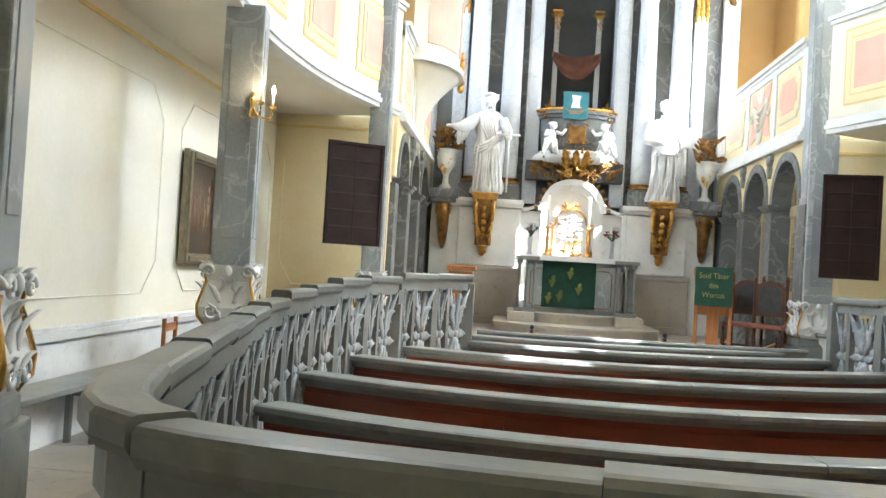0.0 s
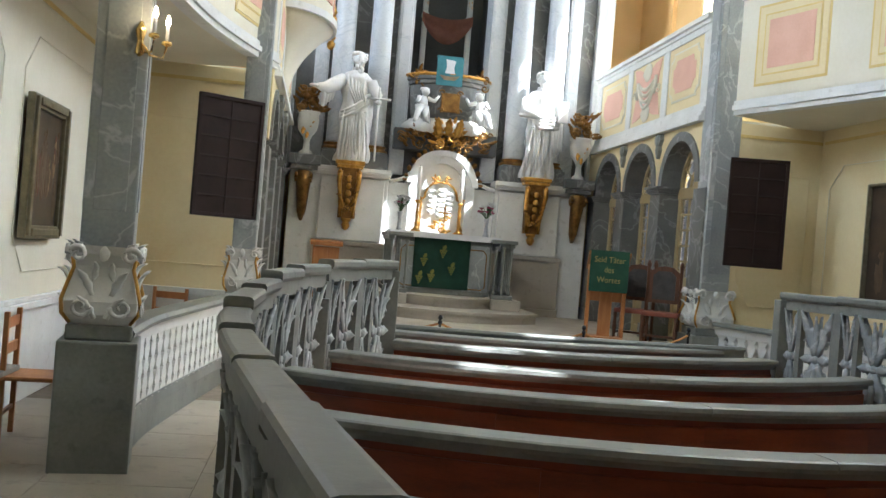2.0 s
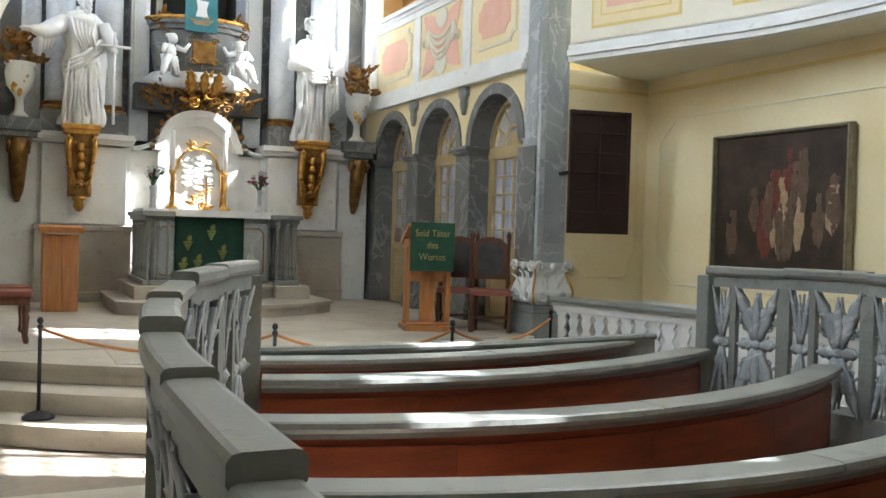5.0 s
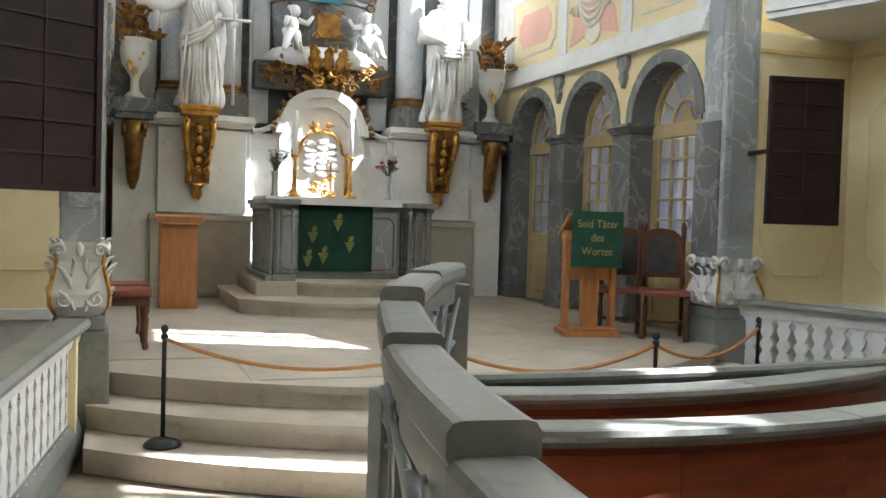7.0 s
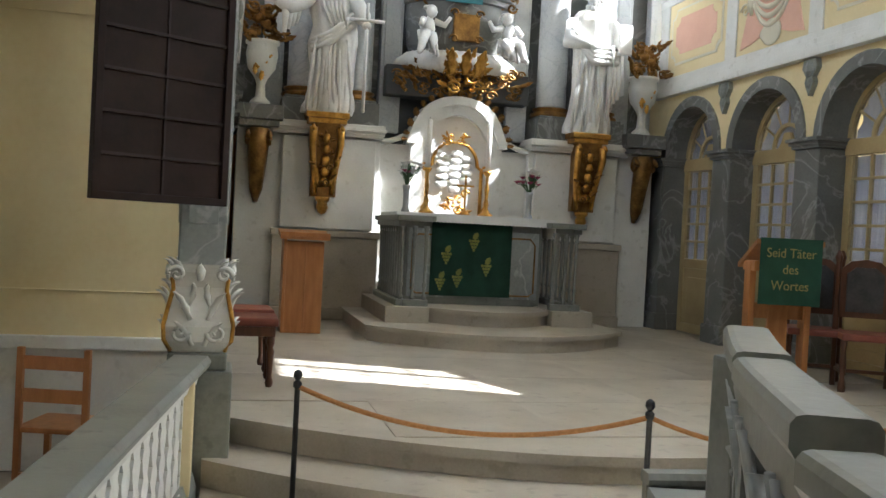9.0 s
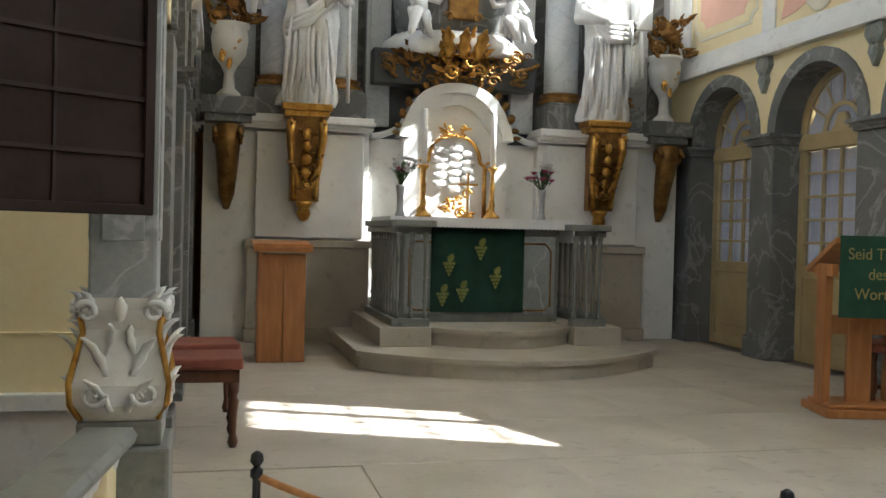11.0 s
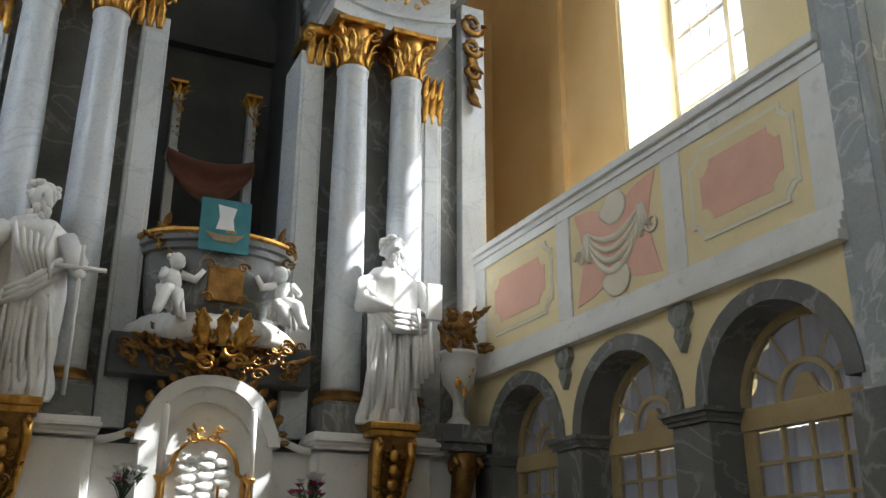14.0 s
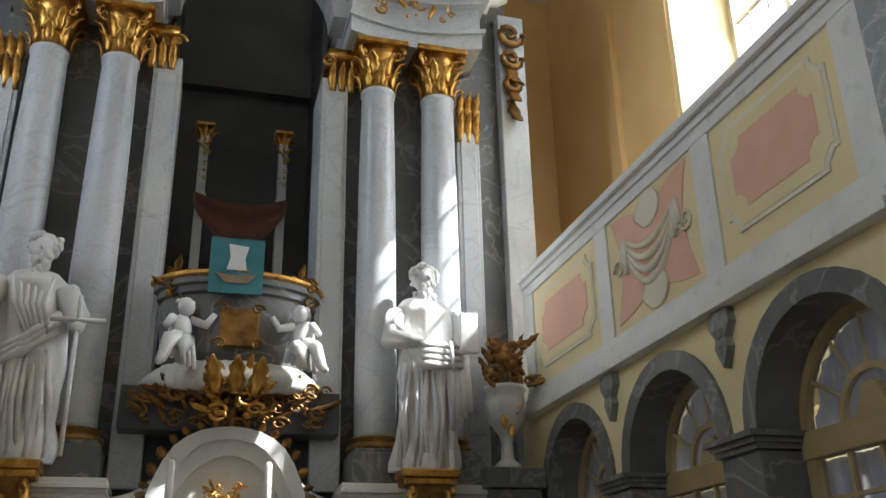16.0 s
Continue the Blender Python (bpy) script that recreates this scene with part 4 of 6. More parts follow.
# niche canopy with drape
for sx in (-1, 1):
    bm = boxes((sx * 0.44 - 0.05, sx * 0.44 + 0.05, 1.26, 1.40, 4.2, 6.42), (sx * 0.44 - 0.065, sx * 0.44 + 0.065, 1.24, 1.42, 5.62, 5.7), bevel=0.01)
    part("canopy_post", bm, COLUMN, altar, "pale marbled canopy post")
    bm = ornament(bmesh.new(), 0.08, 0.5, 0.06, 12, random.Random(2), 0.04)
    bmesh.ops.translate(bm, vec=(sx * 0.44, 1.26, 6.05), verts=bm.verts)
    for k in range(8):
        a = k * math.pi / 4
        leaf(bm, (sx * 0.44 + 0.05 * math.cos(a), 1.33 + 0.05 * math.sin(a), 6.34), (math.cos(a), math.sin(a), 0), (0, 0, 1), 0.24, 0.1, 0.8)
    box(bm, sx * 0.44 - 0.1, sx * 0.44 + 0.1, 1.23, 1.43, 6.54, 6.58, 0.01)
    part("canopy_capital", bm, GOLD, altar, "small gilt capital", True)
bm = bmesh.new()
prev = None
for i in range(25):
    t = i / 24
    sag = 1 - (2 * t - 1) ** 2
    cur = [bm.verts.new((-0.50 + t, 1.22 - 0.05 * sag * math.sin(q * 1.1) - 0.012 * math.sin(q * 3.1), 5.70 - 0.42 * sag * (0.25 + 0.75 * q / 9) - 0.02 * q)) for q in range(10)]
    if prev:
        for q in range(9):
            bm.faces.new((prev[q], cur[q], cur[q + 1], prev[q + 1]))
    prev = cur
bmesh.ops.solidify(bm, geom=bm.faces[:], thickness=0.02)
part("drape", bm, REDCLOTH, altar, "red brown swagged drape", True)
# rounded head of the niche
bm = bmesh.new()
arch_ring(bm, 0, 0.80, 1.0, 7.6, 0.1, 0.5, "xz")
part("niche_arch", bm, COLUMN, altar, "pale moulded niche arch")
part("niche_vault", prism(bmesh.new(), arch_points(0, 0.98, 7.6), 1.85, 2.0, "xz"), NICHE, altar)
# the orders stand on a lower base than their module: set each height to the built one
LEVELS = [(0, 0), (1.1, 1.1), (2.45, 2.27), (2.66, 2.40), (2.93, 2.74), (3.06, 2.86), (3.50, 3.19), (3.78, 3.45), (4.64, 4.27), (5.0, 4.75), (6.73, 6.56), (7.27, 7.10), (9.6, 9.4)]
for ob in altar.children:
    if ob.name.split(".")[0] not in ("drape", "canopy_post", "canopy_capital"):
        for v in ob.data.vertices:
            for (a0, b0), (a1, b1) in zip(LEVELS, LEVELS[1:]):
                if a0 <= v.co.z <= a1:
                    v.co.z = b0 + (v.co.z - a0) * (b1 - b0) / (a1 - a0)
                    break

# hanging cloth on the pulpit
cloth = thing("pulpit_cloth", (XA - 0.06, AY - 0.27, CH + 4.03), "teal pulpit cloth with a white ship", "cloth")
part("cloth", boxes((-0.24, 0.24, -0.012, 0.0, 0, 0.53), (-0.24, 0.24, -0.012, 0.12, 0.52, 0.532), bevel=0.003), TEAL, cloth)
bm = bmesh.new()
prism(bm, [(-0.09, 0.22), (0.09, 0.22), (0.07, 0.33), (0.10, 0.45), (-0.08, 0.47), (-0.06, 0.34)], -0.02, -0.012, "xz")
part("sail", bm, LINEN, cloth, "white sail")
bm = bmesh.new()
prism(bm, [(-0.19, 0.19), (-0.10, 0.10), (0.10, 0.10), (0.19, 0.19), (0.05, 0.17), (-0.05, 0.17)], -0.02, -0.012, "xz")
part("hull", bm, PAINTBUFF, cloth, "buff hull")


# ---- statues ----
def statue_mesh(seed, arm):
    rnd = random.Random(seed)
    bm = bmesh.new()
    seg, rings = 40, []
    prof = [(0.30, 0), (0.31, 0.08), (0.27, 0.3), (0.26, 0.6), (0.30, 0.9), (0.27, 1.15), (0.29, 1.4), (0.30, 1.58), (0.20, 1.70), (0.09, 1.74), (0.085, 1.80)]
    fine = []
    for (r0, z0), (r1, z1) in zip(prof, prof[1:]):
        for i in range(4):
            fine.append((r0 + (r1 - r0) * i / 4, z0 + (z1 - z0) * i / 4))
    fine.append(prof[-1])
    for r, z in fine:
        ring = []
        for k in range(seg):
            a = 2 * math.pi * k / seg
            deep = 0.035 * min(1, max(0, (1.72 - z) / 0.5))
            f = math.sin(a * 7 + z * (3.0 if arm > 0 else -3.4) + 1.2 * math.sin(z * 2.5)) + 0.6 * math.sin(a * 13 - z * 5) + 1.0 * noise.noise(Vector((math.cos(a) * 2, math.sin(a) * 2 + seed, z * 2.4)))
            rr = r + deep * f
            lean = 0.05 * math.sin(z * 2.0)
            ring.append(bm.verts.new((rr * math.cos(a) + lean, 0.72 * rr * math.sin(a), z)))
        rings.append(ring)
    for a, b in zip(rings, rings[1:]):
        for k in range(seg):
            bm.faces.new((a[k - 1], a[k], b[k], b[k - 1]))
    bm.faces.new(rings[0])
    bm.faces.new(rings[-1])
    blob(bm, (0.02, -0.02, 1.93), (0.105, 0.12, 0.15), 14, 0.15)
    blob(bm, (0.02, 0.03, 1.98), (0.13, 0.13, 0.13), 14, 0.5)
    for i in range(26):
        a = rnd.uniform(0, 6.28)
        blob(bm, (0.02 + 0.12 * math.cos(a), 0.03 + 0.10 * math.sin(a), rnd.uniform(1.92, 2.08)), (0.045, 0.045, 0.045), 6, 0.3)
    for i in range(12):
        blob(bm, (0.02 + rnd.uniform(-0.06, 0.06), -0.12, 1.86 - 0.022 * i), (0.045, 0.05, 0.06), 6, 0.3)
    blob(bm, (0.02, -0.14, 1.93), (0.02, 0.03, 0.03), 6)
    if arm > 0:
        tube(bm, [(-0.25, -0.02, 1.55), (-0.42, -0.12, 1.42), (-0.58, -0.22, 1.32), (-0.74, -0.30, 1.34)], [0.13, 0.14, 0.12, 0.05], 10)
        blob(bm, (-0.80, -0.32, 1.34), (0.09, 0.05, 0.035), 8, 0.2)
        for i in range(4):
            tube(bm, [(-0.42 - 0.06 * i, -0.12 - 0.04 * i, 1.42), (-0.46 - 0.05 * i, -0.12 - 0.03 * i, 1.12 - 0.05 * i)], [0.07, 0.03], 6)
        tube(bm, [(0.26, -0.05, 1.52), (0.40, -0.12, 1.28), (0.42, -0.26, 1.14)], [0.13, 0.11, 0.06], 10)
        blob(bm, (0.43, -0.30, 1.13), (0.06, 0.06, 0.06), 8, 0.2)
        tube(bm, [(0.43, -0.32, 0.02), (0.43, -0.30, 1.12)], 0.022, 6, 2.0)
        tube(bm, [(0.20, -0.31, 1.20), (0.66, -0.31, 1.20)], 0.024, 6)
        tube(bm, [(0.43, -0.31, 1.14), (0.43, -0.31, 1.42)], 0.022, 6)
        for i in range(3):
            tube(bm, [(-0.26, -0.14, 0.92 - 0.07 * i), (0.0, -0.24, 1.02 - 0.05 * i), (0.26, -0.16, 1.30 - 0.08 * i)], [0.03, 0.05, 0.03], 7)
        for i in range(9):
            x = -0.24 + 0.06 * i
            tube(bm, [(x * 0.8, -0.19, 0.95), (x + 0.03 * math.sin(i), -0.22 + abs(x) * 0.3, 0.5), (x * 1.15, -0.22 + abs(x) * 0.4, 0.03)], [0.015, 0.032, 0.022], 6)
        for i in range(6):
            x = -0.18 + 0.07 * i
            tube(bm, [(x, -0.17, 1.62), (x * 0.7, -0.23, 1.35), (x * 0.5 + 0.1, -0.21, 1.08)], [0.012, 0.03, 0.015], 6)
    else:
        tube(bm, [(-0.26, -0.02, 1.52), (-0.36, -0.14, 1.25), (-0.12, -0.32, 1.18)], [0.13, 0.12, 0.06], 10)
        tube(bm, [(0.26, -0.02, 1.52), (0.38, -0.14, 1.28), (0.30, -0.32, 1.22)], [0.13, 0.12, 0.06], 10)
        box(bm, 0.28, 0.46, -0.36, -0.30, 1.10, 1.50, 0.01)
        for i in range(4):
            tube(bm, [(-0.36 + 0.03 * i, -0.16, 1.42 - 0.05 * i), (-0.08, -0.32, 1.14 - 0.06 * i), (0.32, -0.24, 1.20 - 0.07 * i)], [0.03, 0.055, 0.03], 7)
        for i in range(9):
            x = -0.26 + 0.06 * i
            tube(bm, [(x * 0.9, -0.2, 1.0), (x - 0.04 * math.sin(i * 2), -0.23 + abs(x) * 0.3, 0.5), (x * 1.1, -0.22 + abs(x) * 0.4, 0.03)], [0.02, 0.034, 0.022], 6)
        for i in range(4):
            tube(bm, [(0.36 - 0.05 * i, -0.2, 1.1), (0.40 - 0.06 * i, -0.22, 0.55 - 0.06 * i)], [0.05, 0.03], 6)
        tube(bm, [(0.18, -0.34, 1.2), (0.20, -0.38, 0.9)], 0.02, 5)
    return bm


for sx, seed, arm in ((-1.70, 3, 1), (1.68, 8, -1)):
    ob = part("statue", statue_mesh(seed, arm), STATUE, None, "", True)
    ob.matrix_world = pose(XA + sx, AY - 0.22, CH + 2.515) @ Matrix.Diagonal((0.93, 0.93, 0.93, 1))
    tagged(ob, "white lacquered bearded saint statue with outstretched arm and sword" if arm > 0 else "white lacquered robed saint statue holding a book and key", "statue")
    # corbel below
    c = thing("statue_corbel", pose(XA + sx, AY - 0.16, CH + 1.29) @ Matrix.Diagonal((0.86, 0.95, 0.87, 1)), "tall gilt carved corbel below a statue", "corbel", "gilt corbels")
    part("corbel_top", boxes((-0.30, 0.30, -0.30, 0.16, 1.33, 1.41), (-0.27, 0.27, -0.27, 0.16, 1.26, 1.33), bevel=0.012), GOLD, c)
    bm = bmesh.new()
    prism(bm, [(0.05, 0.25), (-0.06, 0.25), (-0.10, 0.5), (-0.14, 0.75), (-0.24, 1.05), (-0.26, 1.26), (0.05, 1.26)], -0.18, 0.18, "yz")
    part("corbel_core", bm, GILT, c)
    bm = bmesh.new()
    for k in (-1, 1):
        tube(bm, [(k * 0.19, -0.27, 1.2), (k * 0.2, -0.26, 1.0), (k * 0.17, -0.17, 0.75), (k * 0.14, -0.12, 0.5), (k * 0.12, -0.1, 0.28)], [0.06, 0.05, 0.045, 0.04, 0.03], 7)
        scroll(bm, (k * 0.2, -0.28, 1.15), (0, -1, 0), (0, 0, 1), 0.08, 1.3, 0.03)
        leaf(bm, (k * 0.08, -0.14, 0.4), (k * 0.3, -1, 0), (k * 0.2, 0, 1), 0.34, 0.14, 0.5)
    for q in range(5):
        blob(bm, (0, -0.16 - 0.025 * q, 0.45 + 0.15 * q), (0.06, 0.03, 0.07), 8, 0.3)
    o2 = ornament(bmesh.new(), 0.3, 0.75, 0.1, 26, random.Random(17), 0.06)
    for v in o2.verts:
        v.co.y -= 0.12 + 0.12 * (v.co.z + 0.37)
        v.co.z += 0.72
    part("corbel_foliage", o2, GILT, c, "old gilt foliage", True)
    part("corbel_scroll", bm, GOLD, c, "gilt scrolls", True)
    bm = lathe(bmesh.new(), [(0.01, 0.0), (0.06, 0.03), (0.09, 0.10), (0.07, 0.17), (0.10, 0.20), (0.11, 0.25)], 12, (0, -0.03, 0))
    part("corbel_drop", bm, GOLD, c, "gilt drop", True)

# urns with gilt flowers on side brackets
for s in (-1, 1):
    u = thing("flower_urn", pose(XA + s * 2.50, AY - 0.10, CH + 2.57) @ Matrix.Diagonal((0.88, 0.88, 0.86, 1)), "white carved urn with gilt flowers beside the altar", "urn", "altar urns")
    part("urn_body", lathe(bmesh.new(), [(0.14, 0), (0.14, 0.05), (0.07, 0.12), (0.06, 0.3), (0.09, 0.38), (0.19, 0.52), (0.22, 0.72), (0.20, 0.84), (0.23, 0.86), (0.23, 0.90), (0.15, 0.91)], 20), WHITE, u, "", True)
    bm = bmesh.new()
    for k in range(5):
        leaf(bm, (0.10 * math.cos(k * 1.2), -0.16, 0.78 - 0.08 * k), (0, -1, 0), (0.2 * math.sin(k), 0, -1), 0.16, 0.1, 0.3)
    part("urn_garland", bm, GOLD, u, "gilt garland", True)
    bm = ornament(bmesh.new(), 0.46, 0.5, 0.3, 34, random.Random(31), 0.11)
    bmesh.ops.translate(bm, vec=(0, 0, 1.15), verts=bm.verts)
    for i in range(12):
        blob(bm, (random.Random(i).uniform(-0.2, 0.2), random.Random(i + 50).uniform(-0.15, 0.1), 0.95 + 0.035 * i), (0.08, 0.08, 0.07), 7, 0.4)
    part("urn_bouquet", bm, GILT, u, "dark gilt flowers", True)
    b = thing("side_corbel", (XA + s * 2.50, AY - 0.05, CH + 1.41), "gilt scrolled corbel below an urn", "corbel", "gilt side corbels")
    part("shelf", boxes((-0.28, 0.28, -0.26, 0.5, 0.98, 1.16), (-0.24, 0.24, -0.22, 0.5, 0.9, 0.98), bevel=0.012), GREYD, b, "grey marbled shelf")
    bm = bmesh.new()
    tube(bm, [(0, -0.16, 0.86), (0, -0.18, 0.7), (0, -0.1, 0.45), (0, -0.03, 0.15), (0, 0.02, 0.0)], [0.14, 0.13, 0.11, 0.08, 0.03], 8)
    for k in (-1, 1):
        scroll(bm, (k * 0.13, -0.2, 0.74), (0, -1, 0), (0, 0, 1), 0.1, 1.3, 0.035)
    leaf(bm, (0, -0.1, 0.2), (0, -1, 0), (0, 0, 1), 0.4, 0.2, 0.4)
    part("corbel_scroll", bm, GILT, b, "dark gilt scroll", True)


def putto(x, z, s, turn):
    bm = bmesh.new()
    blob(bm, (0, 0, 0.26), (0.10, 0.09, 0.15), 10, 0.2)
    blob(bm, (0.03 * s, -0.03, 0.47), (0.075, 0.075, 0.085), 10, 0.1)
    for i in range(10):
        blob(bm, (0.03 * s + 0.06 * math.cos(i), 0.01 + 0.05 * math.sin(i), 0.52), (0.03, 0.03, 0.03), 6)
    tube(bm, [(0.08 * s, -0.02, 0.36), (0.20 * s, -0.08, 0.32), (0.26 * s, -0.12, 0.42)], [0.045, 0.04, 0.025], 7)
    tube(bm, [(-0.08 * s, -0.02, 0.36), (-0.16 * s, -0.1, 0.26)], [0.045, 0.03], 7)
    tube(bm, [(-0.04 * s, -0.04, 0.18), (-0.14 * s, -0.16, 0.12), (-0.20 * s, -0.18, -0.06), (-0.24 * s, -0.22, -0.10)], [0.075, 0.065, 0.045, 0.03], 8)
    tube(bm, [(0.04 * s, -0.04, 0.16), (-0.02 * s, -0.18, 0.08), (-0.04 * s, -0.2, -0.08)], [0.075, 0.06, 0.035], 8)
    for i in range(6):
        tube(bm, [(-0.1 + 0.04 * i, 0.02, 0.22), (-0.12 + 0.05 * i, -0.06, 0.02 - 0.02 * i)], [0.04, 0.025], 5)
    ob = part("cherub_figure", bm, STATUE, None, "", True)
    ob.matrix_world = pose(XA + x, AY - 0.22, CH + z, 0, 0, turn)
    tagged(ob, "white lacquered cherub figure seated on the pulpit cushion", "statue", "cherubs")


putto(-0.50, 3.42, 1, 20)
putto(0.56, 3.42, -1, -15)
for s in (-1, 1):
    w = part("cherub_wing", ornament(bmesh.new(), 0.2, 0.26, 0.1, 14, random.Random(40), 0.09), GILT, altar, "gilt wing", True)
    w.location = (s * 0.56, 0.0, 4.16)

# ---- altar table, steps and rails ----
XT = 0.74          # axis of the altar table

def arc_front(half, y, bow, n=16):
    return [(XT - half + 2 * half * i / n, y - bow * (1 - (2 * i / n - 1) ** 2)) for i in range(n + 1)]


bm = bmesh.new()
prism(bm, arc_front(1.4, 12.75, 0.75) + [(XT + 1.4, 14.72), (XT - 1.4, 14.72)], CH - 0.005, CH + 0.13)
prism(bm, arc_front(1.43, 12.72, 0.75) + [(XT + 1.43, 14.72), (XT - 1.43, 14.72)], CH + 0.12, CH + 0.165)
structure("altar_step_lower", bm, STONE, "curved pale stone altar step", "step")
bm = bmesh.new()
prism(bm, arc_front(0.72, 13.18, 0.42) + [(XT + 0.72, 14.72), (XT - 0.72, 14.72)], CH + 0.165, CH + 0.29)
prism(bm, arc_front(0.74, 13.15, 0.42) + [(XT + 0.74, 14.72), (XT - 0.74, 14.72)], CH + 0.28, CH + 0.33)
box(bm, XT - 1.18, XT - 0.70, 12.98, 14.72, CH + 0.165, CH + 0.34, 0.01)
box(bm, XT + 0.70, XT + 1.18, 12.98, 14.72, CH + 0.165, CH + 0.34, 0.01)
structure("altar_step_upper", bm, STONE, "pale stone altar platform with side blocks", "step")

ZT = CH + 0.33
table = thing("altar_table", (XT - 0.06, 14.12, ZT), "grey panelled stone altar table", "altar table")
part("table_body", boxes((-0.82, 0.82, -0.5, 0.5, 0, 0.94), bevel=0.012), GREY, table)
part("table_top", boxes((-0.92, 0.92, -0.58, 0.55, 0.94, 1.02), bevel=0.015), MARBLE, table)
for s in (-1, 1):
    a, b = sorted((s * 0.34, s * 0.78))
    part("front_panel", boxes((a, b, -0.515, -0.49, 0.08, 0.86), bevel=0.006), MARBLE, table)
    bm = bmesh.new()
    tube(bm, [(a + 0.05, -0.52, 0.16), (a + 0.05, -0.52, 0.72), (a + 0.11, -0.52, 0.79), (b - 0.11, -0.52, 0.79), (b - 0.05, -0.52, 0.72), (b - 0.05, -0.52, 0.16), (b - 0.11, -0.52, 0.12), (a + 0.11, -0.52, 0.12), (a + 0.05, -0.52, 0.16)], 0.010, 5)
    part("panel_line", bm, GILT, table)
ante = thing("antependium", (XT - 0.10, 13.59, ZT + 0.08), "dark green altar hanging with olive vine embroidery", "cloth")
bm = bmesh.new()
prev = None
for i in range(31):
    x = -0.48 + 0.96 * i / 30
    y = -0.012 + 0.006 * math.sin(i * 0.9)
    cur = (bm.verts.new((x, y, 0.02)), bm.verts.new((x, y * 0.4, 0.92)))
    if prev:
        bm.faces.new((prev[0], cur[0], cur[1], prev[1]))
    prev = cur
bmesh.ops.solidify(bm, geom=bm.faces[:], thickness=0.006)
part("hanging", bm, GREENCLOTH, ante, "", True)
for gx, gz in ((-0.30, 0.50), (0.02, 0.66), (0.18, 0.38), (-0.16, 0.24), (-0.36, 0.2)):
    bm = bmesh.new()
    for r in range(4):
        for q in range(4 - r):
            blob(bm, (gx + (q - (3 - r) / 2) * 0.032, -0.024, gz - r * 0.035), (0.018, 0.006, 0.018), 6)
    leaf(bm, (gx, -0.022, gz + 0.02), (0, -1, 0), (0.5, 0, 1), 0.09, 0.09, 0.1, 0.004)
    part("grape_embroidery", bm, VINE, ante, "olive grape embroidery")
cloth2 = thing("altar_cloth", (XT - 0.06, 14.12, ZT + 1.02), "white linen altar cloth with scalloped lace edge", "cloth")
bm = boxes((-0.94, 0.94, -0.60, 0.5, 0.0, 0.012))
for a, b, y in ((-0.94, 0.94, -0.60),):
    n = 44
    top = [(a + (b - a) * i / n, 0.006) for i in range(n + 1)]
    low = [(a + (b - a) * i / (2 * n), -0.075 - (0.016 if i % 2 else 0)) for i in range(2 * n + 1)]
    prism(bm, top + list(reversed(low)), y - 0.008, y, "xz")
for s in (-1, 1):
    low = [(-0.60 + 1.1 * i / 40, -0.20 - (0.014 if i % 2 else 0)) for i in range(41)]
    prism(bm, [(-0.60, 0.006), (0.50, 0.006)] + list(reversed(low)), *sorted((s * 0.94, s * 0.948)), "yz")
part("linen", bm, LINEN, cloth2)


def altar_rail(side):
    """A railing of slim turned bars along one side of the altar platform, with a return at the front."""
    r = thing("altar_rail", (XT + side * 1.0, 13.3, ZT + 0.01), "grey painted altar rail of slim turned bars", "railing", "altar rails")
    f = -side
    part("bottom_rail", boxes((-0.06, 0.06, -0.22, 1.3, 0, 0.07), (*sorted((f * 0.02, f * 0.30)), -0.24, -0.12, 0, 0.07), bevel=0.008), GREY, r)
    part("top_rail", boxes((-0.08, 0.08, -0.26, 1.3, 0.92, 0.98), (*sorted((-f * 0.06, f * 0.34)), -0.28, -0.08, 0.92, 0.98), (-0.05, 0.05, -0.2, 1.3, 0.86, 0.92), bevel=0.01), GREY, r)
    spots = [(0, -0.17 + 0.15 * i) for i in range(10)] + [(f * 0.13, -0.18), (f * 0.26, -0.18)]
    bar = [(0.022, 0.07), (0.03, 0.10), (0.016, 0.13), (0.016, 0.2), (0.027, 0.23), (0.016, 0.26), (0.018, 0.5), (0.022, 0.74), (0.03, 0.77), (0.018, 0.8), (0.03, 0.84), (0.03, 0.87)]
    for x, y in spots:
        part("bar", lathe(bmesh.new(), bar, 8, (x, y, 0)), GREY, r, "", True)


altar_rail(-1)
altar_rail(1)

# candles, vases
def candlestick(x, y):
    c = thing("altar_candlestick", (XT + x, y, ZT + 1.035), "tall gilt candlestick with a white candle", "candlestick", "altar candles")
    part("stem", lathe(bmesh.new(), [(0.085, 0), (0.09, 0.03), (0.05, 0.06), (0.025, 0.1), (0.035, 0.16), (0.02, 0.22), (0.03, 0.34), (0.018, 0.42), (0.02, 0.5), (0.05, 0.54), (0.055, 0.56), (0.02, 0.57)], 14), GOLD, c, "", True)
    part("candle", lathe(bmesh.new(), [(0.032, 0.56), (0.031, 1.14), (0.015, 1.16)], 14), WAX, c, "", True)
    part("wick", lathe(bmesh.new(), [(0.004, 1.15), (0.003, 1.175)], 5), IRON, c)


candlestick(-0.50, 14.35)
candlestick(0.26, 14.35)


